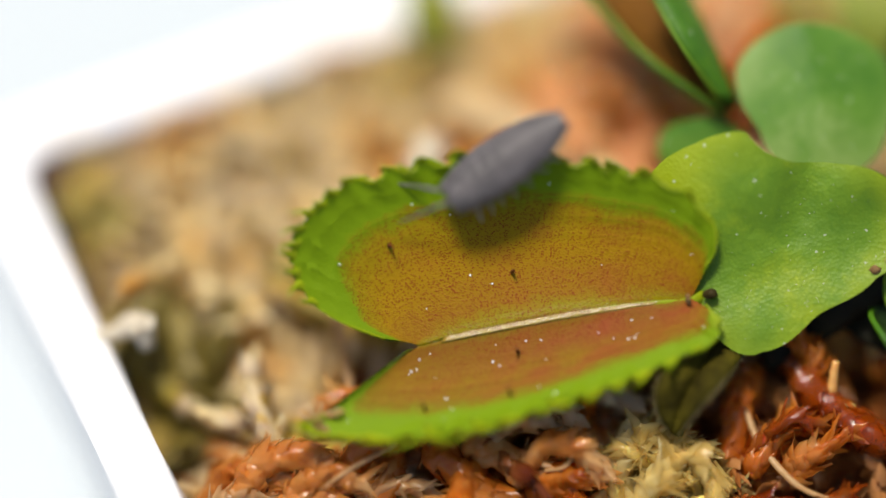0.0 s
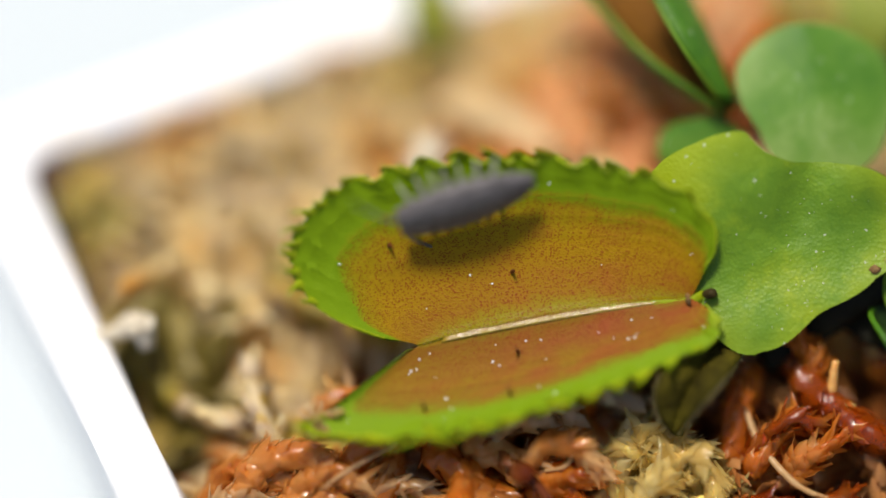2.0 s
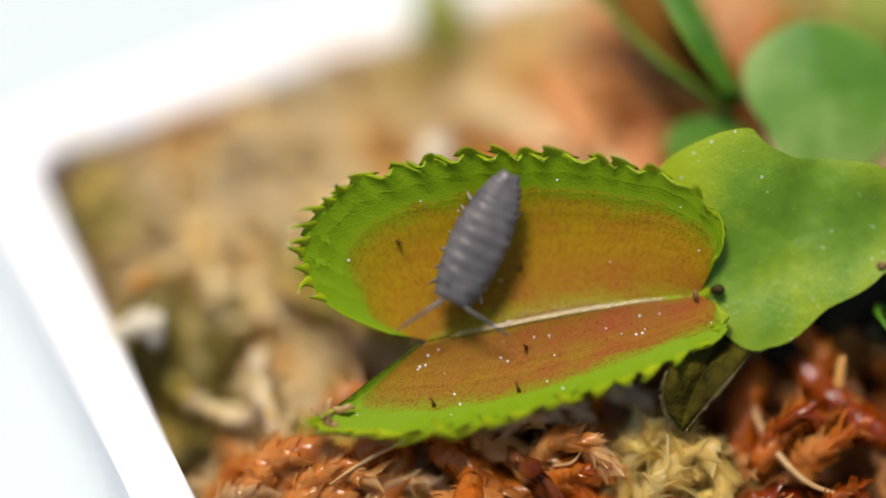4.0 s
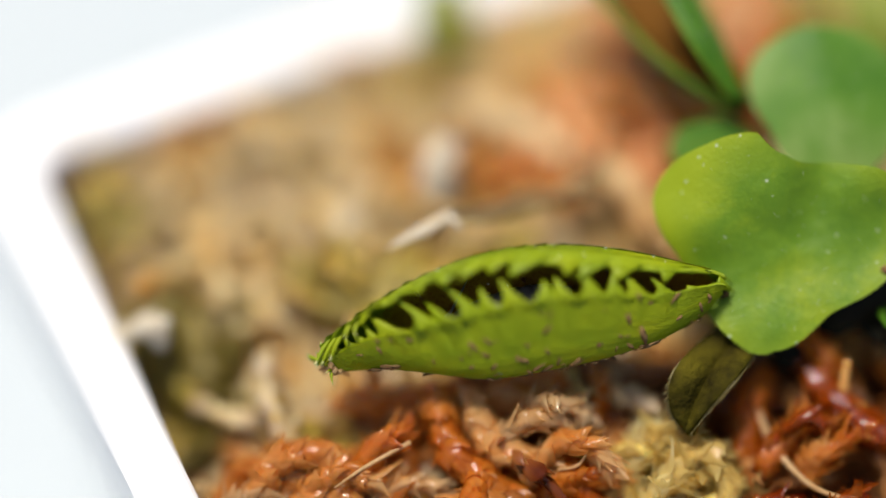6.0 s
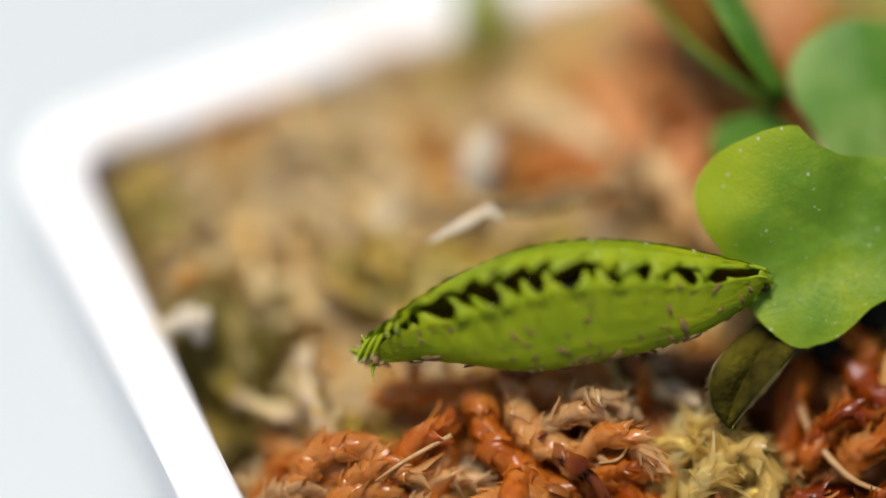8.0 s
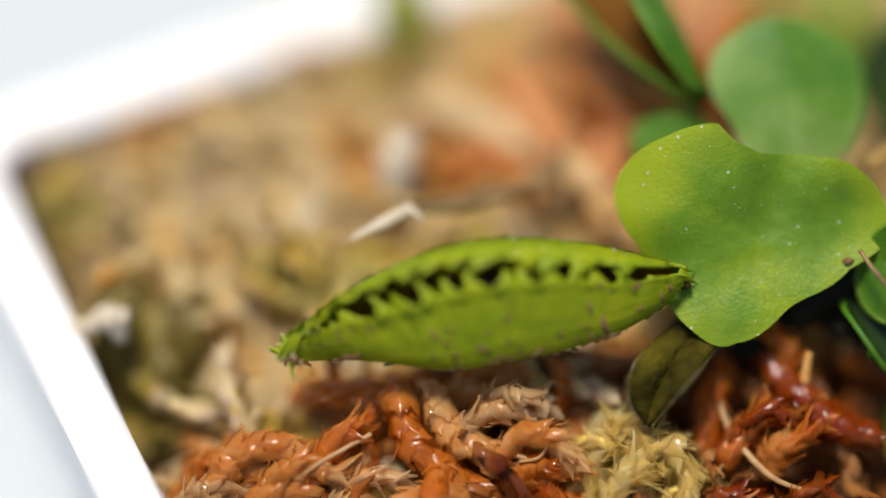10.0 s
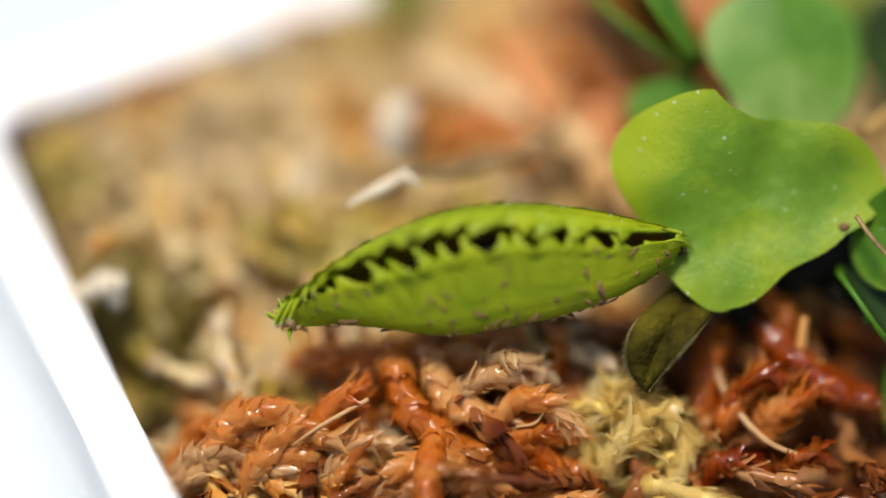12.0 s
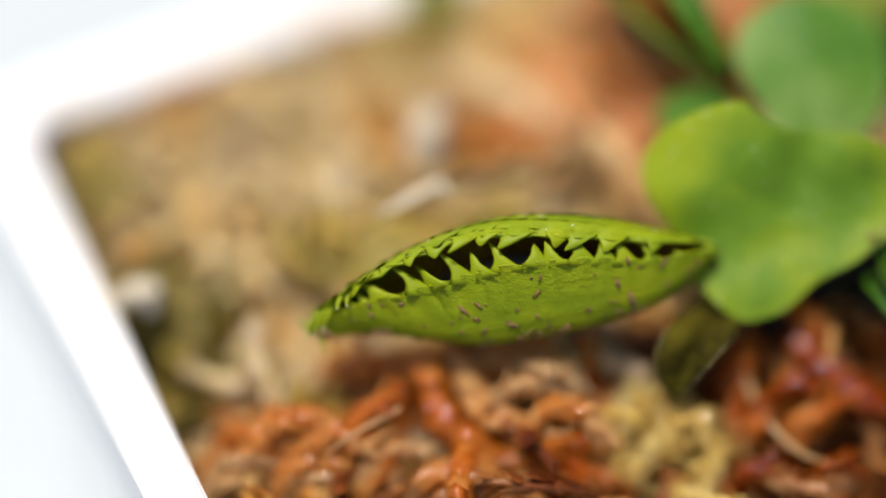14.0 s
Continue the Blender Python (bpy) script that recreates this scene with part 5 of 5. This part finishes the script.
moss_shoot(((16.87, -4.18, -5.61), (15.90, -6.47, -5.99), (15.57, -9.08, -6.97)), 1.5, MOSS_ORANGE, ORANGE_L, 26, 0.4, 13)
moss_shoot(((23.01, -3.13, -6.10), (24.79, -4.21, -6.12), (27.16, -5.28, -6.14)), 1.3, MOSS_RED, RED_L, 24, 0.4, 14)
moss_shoot(((10.25, -1.29, -8.24), (8.39, -2.35, -7.76), (6.25, -2.79, -7.10)), 1.2, MOSS_ORANGE, ORANGE_L, 20, 0.4, 15)
moss_shoot(((12.05, -2.13, -8.10), (9.90, -3.70, -8.47), (7.16, -4.17, -8.31)), 1.3, MOSS_ORANGE, ORANGE_L, 20, 0.4, 16)

moss_shoot(((6.82, -3.96, -5.00), (7.71, -5.34, -5.11), (7.46, -7.10, -5.73)), 0.9, MOSS_ORANGE, ORANGE_L, 18, 0.3, 18)
moss_shoot(((2.29, -5.13, -5.97), (3.49, -4.92, -5.09), (5.29, -5.13, -4.99), (6.50, -5.83, -5.73)), 1.25, MOSS_TAN, TAN_L, 34, 0.5, 19)
moss_shoot(((3.63, -10.82, -6.48), (5.28, -9.56, -5.11), (7.07, -9.37, -4.85), (8.28, -10.25, -5.71)), 1.3, MOSS_TAN, TAN_L, 34, 0.5, 20)
moss_shoot(((-10.95, -11.04, -7.25), (-9.43, -9.78, -5.87), (-7.33, -9.59, -5.74), (-5.83, -10.36, -6.64)), 1.5, MOSS_TAN, TAN_L, 34, 0.5, 21)
moss_shoot(((-8.53, -11.75, -7.25), (-6.72, -10.61, -5.97), (-4.32, -10.74, -6.05)), 1.2, MOSS_TAN, TAN_L, 30, 0.7, 22)
moss_shoot(((-5.53, -11.26, -6.91), (-4.32, -9.35, -5.45), (-2.83, -8.44, -5.18)), 1.3, MOSS_ORANGE, ORANGE_L, 30, 0.5, 23)
moss_shoot(((19.21, -5.89, -5.22), (19.80, -4.57, -3.94), (19.06, -3.17, -3.32)), 0.9, MOSS_ORANGE, ORANGE_L, 20, 0.4, 24)
moss_shoot(((16.44, -10.14, -6.98), (17.64, -8.47, -5.69), (19.15, -7.38, -5.16)), 1.2, MOSS_ORANGE, ORANGE_L, 28, 0.5, 25)

moss_shoot(((-12.18, -12.03, -10.02), (-10.64, -10.72, -7.54), (-7.93, -10.13, -6.80), (-5.83, -10.38, -8.05)), 1.6, MOSS_TAN, TAN_L, 34, 0.5, 61)
moss_shoot(((-9.44, -13.05, -9.47), (-8.52, -11.92, -7.38), (-6.12, -11.58, -7.08), (-4.02, -12.14, -8.67)), 1.5, MOSS_TAN, TAN_L, 34, 0.5, 62)
moss_shoot(((-13.1, -10.96, -9.88), (-11.56, -9.58, -7.60), (-9.15, -8.76, -6.94)), 1.2, MOSS_TAN, TAN_L, 34, 0.5, 63)
moss_shoot(((-5.22, -13.10, -9.40), (-4.02, -12.04, -7.74), (-2.82, -10.07, -6.89), (-2.51, -7.69, -6.63)), 1.3, MOSS_ORANGE, ORANGE_L, 34, 0.5, 64)
moss_shoot(((-7.64, -9.59, -8.14), (-5.23, -8.75, -7.22), (-2.81, -8.79, -7.44)), 1.1, MOSS_TAN, TAN_L, 34, 0.5, 65)
moss_shoot(((-1.01, -13.42, -8.92), (0.78, -12.75, -7.77), (3.79, -12.37, -7.79), (5.92, -12.74, -8.88)), 1.3, MOSS_TAN, TAN_L, 34, 0.5, 66)
moss_shoot(((8.32, -13.25, -9.20), (7.7, -12.12, -7.64), (5.9, -10.77, -6.95)), 1.2, MOSS_ORANGE, ORANGE_L, 34, 0.5, 67)
moss_shoot(((11.87, -9.69, -8.00), (10.33, -9.69, -5.75), (8.92, -8.91, -5.89), (7.7, -9.08, -7.16)), 0.74, MOSS_PALE, PALE_L, 22, 0.9, 81, 0.9)
moss_shoot(((13.55, -12.98, -10.36), (13.63, -12.39, -8.11), (13.82, -11.54, -7.69), (15.29, -12.06, -9.15)), 0.70, MOSS_PALE, PALE_L, 22, 0.9, 82, 0.9)
moss_shoot(((9.53, -10.38, -8.56), (10.06, -9.35, -6.26), (10.64, -8.36, -5.44), (9.02, -9.11, -7.15)), 0.88, MOSS_PALE, PALE_L, 22, 0.9, 83, 0.9)
moss_shoot(((14.01, -10.59, -8.61), (13.08, -9.79, -6.42), (12.23, -8.90, -5.80), (10.46, -9.49, -7.39)), 0.90, MOSS_PALE, PALE_L, 22, 0.9, 84, 0.9)
moss_shoot(((15.41, -9.83, -8.02), (13.45, -9.45, -5.94), (11.6, -8.74, -5.70), (12.11, -9.06, -7.04)), 0.66, MOSS_PALE, PALE_L, 22, 0.9, 85, 0.9)
moss_shoot(((9.21, -9.56, -7.97), (11.5, -9.42, -6.00), (13.86, -8.94, -5.80), (15.4, -9.11, -7.00)), 0.71, MOSS_PALE, PALE_L, 22, 0.9, 86, 0.9)
moss_shoot(((11.79, -11.93, -9.64), (13.59, -11.46, -7.40), (15.48, -10.68, -7.03), (17.38, -11.14, -8.43)), 0.74, MOSS_PALE, PALE_L, 22, 0.9, 87, 0.9)
moss_shoot(((11.13, -11.32, -9.20), (12.11, -10.72, -7.20), (13.15, -10.09, -6.65), (12.33, -10.49, -8.08)), 0.62, MOSS_PALE, PALE_L, 22, 0.9, 88, 0.9)
moss_shoot(((9.93, -12.36, -9.99), (9.44, -11.65, -7.60), (9.03, -10.64, -7.15), (7.36, -11.25, -8.75)), 0.72, MOSS_PALE, PALE_L, 22, 0.9, 89, 0.9)
moss_shoot(((15.71, -10.05, -8.17), (14.02, -9.85, -6.34), (12.43, -9.39, -6.16), (11.27, -9.51, -7.38)), 0.70, MOSS_PALE, PALE_L, 22, 0.9, 90, 0.9)
moss_shoot(((11.97, -12.81, -10.27), (10.94, -11.98, -8.23), (9.98, -11.22, -7.55), (8.25, -11.76, -9.10)), 0.64, MOSS_PALE, PALE_L, 22, 0.9, 91, 0.9)
moss_shoot(((-13.18, -11.85, -9.03), (-11.82, -11.46, -7.23), (-10.3, -11.21, -7.01), (-8.98, -11.34, -8.19)), 1.09, MOSS_GLASSY, GLASSY_L, 22, 0.8, 101, 1.0)
moss_shoot(((-11.52, -10.95, -8.9), (-10.06, -10.49, -7.04), (-8.43, -9.78, -6.48), (-7.01, -9.77, -7.56)), 0.74, MOSS_GLASSY, GLASSY_L, 22, 0.8, 102, 1.0)
moss_shoot(((-10.11, -12.78, -9.56), (-8.58, -12.24, -7.65), (-6.86, -12.05, -7.47), (-5.35, -12.27, -8.71)), 0.87, MOSS_GLASSY, GLASSY_L, 22, 0.8, 103, 1.0)
moss_shoot(((-7.83, -11.03, -8.73), (-6.42, -10.59, -6.9), (-4.84, -10.56, -6.84), (-3.45, -10.78, -8.08)), 0.77, MOSS_GLASSY, GLASSY_L, 22, 0.8, 104, 1.0)
moss_shoot(((-5.95, -12.41, -9.54), (-4.81, -12.17, -7.85), (-3.51, -11.73, -7.5), (-2.37, -11.8, -8.64)), 1.12, MOSS_GLASSY, GLASSY_L, 22, 0.8, 105, 1.0)
moss_shoot(((-5.14, -11.58, -8.82), (-3.51, -10.95, -6.84), (-1.65, -10.78, -6.67), (-0.02, -11.06, -7.95)), 1.04, MOSS_GLASSY, GLASSY_L, 22, 0.8, 106, 1.0)
moss_shoot(((-14.01, -12.85, -10.17), (-12.7, -12.5, -8.4), (-11.25, -11.91, -7.93), (-10.0, -11.95, -9.05)), 1.03, MOSS_GLASSY, GLASSY_L, 22, 0.8, 107, 1.0)
moss_shoot(((-2.6, -13.0, -9.72), (-1.49, -12.78, -8.04), (-0.21, -12.52, -7.82), (0.92, -12.6, -8.96)), 0.79, MOSS_GLASSY, GLASSY_L, 22, 0.8, 108, 1.0)
moss_shoot(((1.47, -9.05, -6.68), (3.1, -8.41, -4.69), (4.99, -7.93, -4.3), (6.67, -8.04, -5.45)), 1.10, MOSS_GLASSY, GLASSY_L, 22, 0.8, 109, 1.0)
moss_shoot(((3.48, -7.4, -5.56), (4.55, -7.21, -3.92), (5.8, -7.41, -4.03), (6.93, -7.48, -5.17)), 0.92, MOSS_GLASSY, GLASSY_L, 22, 0.8, 110, 1.0)
moss_shoot(((16.12, -9.02, -6.84), (17.41, -8.61, -5.02), (18.97, -7.92, -4.49), (20.41, -7.93, -5.57)), 0.75, MOSS_RED, RED_L, 22, 0.8, 111, 1.0)
moss_shoot(((15.22, -12.14, -8.9), (16.28, -11.9, -7.21), (17.59, -11.81, -7.11), (18.8, -11.9, -8.27)), 1.10, MOSS_RED, RED_L, 22, 0.8, 112, 1.0)
moss_shoot(((19.25, -12.29, -8.55), (20.21, -12.12, -6.91), (21.42, -11.66, -6.55), (22.56, -11.71, -7.68)), 0.94, MOSS_RED, RED_L, 22, 0.8, 113, 1.0)


def scatter_shoots():
    """More shoots between the large ones, thickest before the trap."""
    rnd = random.Random(23)
    shapes = {}
    for mat in (MOSS_ORANGE, MOSS_TAN, MOSS_PALE, MOSS_RED):
        shapes[mat.name] = []
        for k in range(6):
            shapes[mat.name].append(shoot_meshes(wander(rnd, rnd.uniform(5, 9), 16, 3.0, rnd.uniform(0.2, 0.7)), rnd.uniform(0.9, 1.7), 84, rnd, rnd.uniform(0.3, 0.7), 1.05, mat))
    made = 0
    while made < 230:
        x, y = rnd.uniform(-13, 27), rnd.uniform(-21, -4.5)
        q = POT_I @ Vector((x, y, 0))
        if q.x < 2.0 or (x < -2 and y > -10.6 + 0.5 * rnd.random()):
            continue
        pick = rnd.random()
        if 8.5 < x < 15 and y < -10:
            mat, label = (MOSS_PALE, PALE_L) if pick < 0.6 else (MOSS_ORANGE, ORANGE_L)
        elif x >= 15:
            mat, label = (MOSS_RED, RED_L) if pick < 0.55 else (MOSS_ORANGE, ORANGE_L)
        elif x < -3:
            mat, label = (MOSS_TAN, TAN_L) if pick < 0.65 else (MOSS_ORANGE, ORANGE_L)
        else:
            mat, label = (MOSS_ORANGE, ORANGE_L) if pick < 0.5 else (MOSS_TAN, TAN_L)
        deep = 2.6 if x > 12 and y > -13 else 0.0
        m = mpose(x, y, ground_z(x, y) + rnd.uniform(-2.0, -0.8) - deep, rnd.uniform(-25, 25), rnd.uniform(-30, 25), rnd.uniform(0, 360))
        pair = shapes[mat.name][rnd.randrange(6)]
        if min((POT_I @ (m @ v.co / MM)).x for v in list(pair[1].vertices)[::11]) < 0.8:
            continue
        shoot_thing(pair, m, label, "moss shoots before the flytrap")
        made += 1


scatter_shoots()


# larger shoots behind the trap
PEACH_L = "peach-coloured shoot of peat moss"


def far_shoot(knots, width, mat, label, seed, spread=0.4):
    rnd = random.Random(seed)
    root = Vector(knots[0])
    meshes = shoot_meshes(curve_through([Vector(k) - root for k in knots], 12), width, 70, rnd, spread, 1.9, mat)
    shoot_thing(meshes, mpose(*root), label, "moss shoots behind the flytrap")


for k, (kn, w, mat, label) in enumerate((
        (((0.19, 13.71, -5.05), (3.00, 12.09, -4.96), (6.25, 9.71, -5.41)), 2.2, MOSS_CREAM, "pale cream shoot of peat moss"),
        (((7.66, 13.92, -2.46), (10.11, 12.30, -2.37), (12.57, 10.61, -2.95)), 2.2, MOSS_ORANGE, ORANGE_L),
        (((8.20, 8.08, -2.89), (9.72, 6.09, -3.55), (11.24, 3.84, -4.63)), 1.7, MOSS_CREAM, "pale cream shoot of peat moss"),
        (((5.53, 15.72, -4.86), (7.68, 12.73, -4.52), (8.59, 10.35, -4.96)), 1.9, MOSS_TAN, TAN_L),
        (((1.43, 8.57, -6.21), (3.61, 9.33, -5.67), (6.08, 7.98, -5.40)), 2.0, MOSS_ORANGE, ORANGE_L),
        (((14.19, 15.45, -1.39), (14.86, 17.08, -1.47), (15.85, 18.97, -1.37)), 2.2, MOSS_PEACH, PEACH_L),
        (((17.05, 17.08, -1.47), (17.67, 16.05, -2.19), (15.75, 13.66, -2.64)), 1.9, MOSS_ORANGE, ORANGE_L),
        (((-2.64, 12.63, -7.03), (-2.01, 12.12, -7.39), (0.50, 10.50, -7.30)), 1.8, MOSS_CREAM, "pale cream shoot of peat moss"),
        (((-0.13, 20.63, -8.75), (2.43, 21.15, -8.38), (5.62, 20.68, -7.49)), 2.4, MOSS_OLIVE, "olive-yellow shoot of peat moss"),
        (((-2.69, 20.11, -9.12), (-1.41, 20.89, -8.57), (0.51, 21.94, -7.83)), 2.4, MOSS_OLIVE, "olive-yellow shoot of peat moss"),
        (((2.44, 22.55, -8.63), (4.37, 23.08, -8.26), (6.60, 22.20, -7.65)), 2.4, MOSS_OLIVE, "olive-yellow shoot of peat moss"),
        (((-7.11, 16.22, -8.18), (-5.20, 16.74, -7.81), (-2.98, 17.00, -7.63)), 2.4, MOSS_OLIVE, "olive-yellow shoot of peat moss"),
        (((5.51, 14.35, -4.60), (6.72, 10.86, -4.60), (9.48, 8.45, -4.46)), 2.0, MOSS_PEACH, PEACH_L),
        (((10.49, 16.05, -2.19), (11.37, 13.11, -2.42), (11.02, 10.23, -3.21)), 2.0, MOSS_PEACH, PEACH_L),
        (((12.26, 10.23, -3.21), (10.70, 8.67, -3.70), (11.59, 6.31, -4.13)), 1.7, MOSS_PEACH, PEACH_L),
        (((3.01, 12.30, -6.04), (5.49, 10.94, -5.77), (7.66, 10.60, -4.78)), 2.0, MOSS_PEACH, PEACH_L),
        (((6.81, 17.87, -4.58), (8.67, 17.78, -3.42), (10.84, 16.40, -3.17)), 2.2, MOSS_PEACH, PEACH_L),
        (((14.50, 13.92, -2.46), (15.80, 16.05, -2.19), (17.10, 17.68, -2.27)), 2.0, MOSS_PEACH, PEACH_L))):
    far_shoot(kn, w, mat, label, 40 + k)

# olive and brown shoots with shade put into their colour: the hollow by the pot wall, and the depth under the trap and
# the leaves
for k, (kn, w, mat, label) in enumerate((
        (((-15.87, -0.73, -10.45), (-16.49, -0.28, -8.31), (-16.56, 1.57, -7.98)), 1.28, MOSS_SHADE, "olive peat moss shoot, darkened for the shade in the hollow"),
        (((-12.53, -3.26, -11.5), (-12.61, -2.16, -8.9), (-11.86, 0.1, -8.29)), 1.3, MOSS_SHADE, "olive peat moss shoot, darkened for the shade in the hollow"),
        (((-14.59, -3.17, -12.21), (-12.86, -3.95, -10.93), (-11.35, -4.01, -11.95)), 1.21, MOSS_SHADE, "olive peat moss shoot, darkened for the shade in the hollow"),
        (((-10.54, -4.84, -12.76), (-11.45, -7.08, -12.5), (-13.04, -7.66, -13.88)), 1.87, MOSS_SHADE, "olive peat moss shoot, darkened for the shade in the hollow"),
        (((-12.7, -1.24, -11.37), (-15.24, -1.43, -9.67), (-17.37, 0.45, -9.33)), 1.79, MOSS_SHADE, "olive peat moss shoot, darkened for the shade in the hollow"),
        (((-16.41, -1.38, -12.21), (-14.75, -2.12, -10.89), (-13.29, -2.09, -11.85)), 1.71, MOSS_SHADE, "olive peat moss shoot, darkened for the shade in the hollow"),
        (((-11.34, -7.66, -14.79), (-10.59, -6.55, -12.18), (-9.06, -4.58, -11.78)), 1.34, MOSS_SHADE, "olive peat moss shoot, darkened for the shade in the hollow"),
        (((-12.53, -2.99, -11.0), (-13.46, -5.18, -10.71), (-15.07, -5.69, -12.04)), 1.48, MOSS_SHADE, "olive peat moss shoot, darkened for the shade in the hollow"),
        (((-13.48, -3.54, -14.09), (-10.68, -4.02, -12.59), (-8.01, -4.14, -13.65)), 1.75, MOSS_SHADE, "olive peat moss shoot, darkened for the shade in the hollow"),
        (((-12.84, -1.77, -11.86), (-15.05, -2.05, -10.22), (-16.93, -0.37, -10.02)), 1.27, MOSS_SHADE, "olive peat moss shoot, darkened for the shade in the hollow"),
        (((-11.55, -1.73, -11.76), (-12.06, -1.28, -9.61), (-12.0, 0.53, -9.33)), 1.48, MOSS_SHADE, "olive peat moss shoot, darkened for the shade in the hollow"),
        (((-11.24, -3.4, -14.07), (-10.5, -5.85, -13.96), (-10.66, -7.14, -15.84)), 1.76, MOSS_SHADE, "olive peat moss shoot, darkened for the shade in the hollow"),
        (((-12.95, -1.36, -11.39), (-11.66, -3.11, -10.78), (-11.0, -3.91, -12.32)), 1.89, MOSS_SHADE, "olive peat moss shoot, darkened for the shade in the hollow"),
        (((-15.16, -2.35, -11.42), (-15.68, -1.12, -8.72), (-15.28, 1.43, -7.92)), 1.53, MOSS_SHADE, "olive peat moss shoot, darkened for the shade in the hollow"),
        (((-9.88, -1.68, -10.78), (-11.43, -3.86, -10.48), (-13.57, -4.16, -11.66)), 1.65, MOSS_SHADE, "olive peat moss shoot, darkened for the shade in the hollow"),
        (((-16.05, -1.91, -10.53), (-16.35, -0.81, -7.93), (-15.82, 1.54, -7.26)), 1.88, MOSS_SHADE, "olive peat moss shoot, darkened for the shade in the hollow"),
        (((-14.91, -4.47, -14.16), (-12.87, -5.13, -12.79), (-11.02, -5.18, -13.8)), 1.21, MOSS_SHADE, "olive peat moss shoot, darkened for the shade in the hollow"),
        (((-15.94, -1.92, -10.64), (-14.24, -3.13, -9.67), (-12.96, -3.57, -10.95)), 1.81, MOSS_SHADE, "olive peat moss shoot, darkened for the shade in the hollow"),
        (((-14.96, 2.0, -7.99), (-14.0, -0.8, -8.12), (-14.15, -2.44, -10.25)), 1.41, MOSS_SHADE, "olive peat moss shoot, darkened for the shade in the hollow"),
        (((-11.74, -0.58, -11.23), (-14.26, -1.09, -9.76), (-16.52, 0.47, -9.64)), 1.48, MOSS_SHADE, "olive peat moss shoot, darkened for the shade in the hollow"),
        (((5.75, -1.43, -7.2), (4.45, -2.75, -6.65), (2.68, -2.8, -7.42)), 1.43, MOSS_BROWN_SHADE, "brown peat moss shoot, darkened for the shade under the leaves"),
        (((5.09, -1.84, -7.4), (6.59, -2.78, -6.6), (7.73, -2.94, -7.45)), 1.47, MOSS_BROWN_SHADE, "brown peat moss shoot, darkened for the shade under the leaves"),
        (((10.69, -2.03, -7.91), (8.43, -2.86, -7.03), (6.23, -2.33, -7.39)), 1.35, MOSS_BROWN_SHADE, "brown peat moss shoot, darkened for the shade under the leaves"),
        (((11.45, -3.25, -7.99), (9.93, -4.21, -7.2), (8.3, -3.92, -7.73)), 1.25, MOSS_BROWN_SHADE, "brown peat moss shoot, darkened for the shade under the leaves"),
        (((6.23, -2.86, -7.68), (6.88, -4.23, -7.18), (6.85, -4.66, -8.21)), 1.26, MOSS_BROWN_SHADE, "brown peat moss shoot, darkened for the shade under the leaves"),
        (((12.37, -2.74, -8.37), (12.09, -4.13, -7.87), (11.21, -4.43, -8.82)), 1.47, MOSS_BROWN_SHADE, "brown peat moss shoot, darkened for the shade under the leaves"),
        (((18.08, -1.62, -7.61), (16.67, -2.62, -6.85), (15.15, -2.37, -7.41)), 1.37, MOSS_BROWN_SHADE, "brown peat moss shoot, darkened for the shade under the leaves"),
        (((17.69, -1.08, -7.45), (18.82, -2.27, -6.82), (19.47, -2.6, -7.78)), 1.49, MOSS_BROWN_SHADE, "brown peat moss shoot, darkened for the shade under the leaves"),
        (((19.65, -1.49, -7.02), (20.3, -3.09, -6.68), (20.13, -3.74, -7.87)), 1.23, MOSS_BROWN_SHADE, "brown peat moss shoot, darkened for the shade under the leaves"),
        (((16.75, -3.3, -8.07), (18.16, -4.44, -7.4), (19.1, -4.79, -8.38)), 1.42, MOSS_BROWN_SHADE, "brown peat moss shoot, darkened for the shade under the leaves"),
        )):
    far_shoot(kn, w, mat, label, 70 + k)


def motions():
    for ob, rows in trap_pieces:
        walk(ob, rows)
    walk(isopod, [(r[0], isopod_pose(*r[1:])) for r in ISOPOD_ROWS])
    for leg, x, y, i, side in isopod_legs:
        rows = []
        for k in range(0, 29):
            t = 14 * k / 28
            swing = 14 * math.sin(t * 5.0 + i * 1.1 + (1.6 if side > 0 else 0)) if t < 6 else 4 * math.sin(i * 1.1)
            rows.append((t, mpose(x, y, 0.12, 0, 0, swing)))
        walk(leg, rows)
    sweeps = {-1: ((0, 6), (0.4, -16), (0.8, -20), (1.2, -15), (1.6, 36), (2.0, 0), (2.4, 20), (2.8, 10), (3.0, 35), (3.2, 57), (4.0, 20), (4.6, -20), (5.0, -60), (5.5, -85), (14, -85)),
              1: ((0, -67), (0.4, -35), (0.8, -63), (1.2, -40), (1.6, 20), (2.0, 66), (2.4, 30), (2.8, 65), (3.0, 55), (3.2, 73), (4.0, 30), (4.6, 45), (5.0, 65), (5.5, 85), (14, 85))}
    for an, side in isopod_feelers:
        walk(an, [(t, mpose(3.45, side * 0.42, 0.35, 0, 0, turn)) for t, turn in sweeps[side]])


motions()
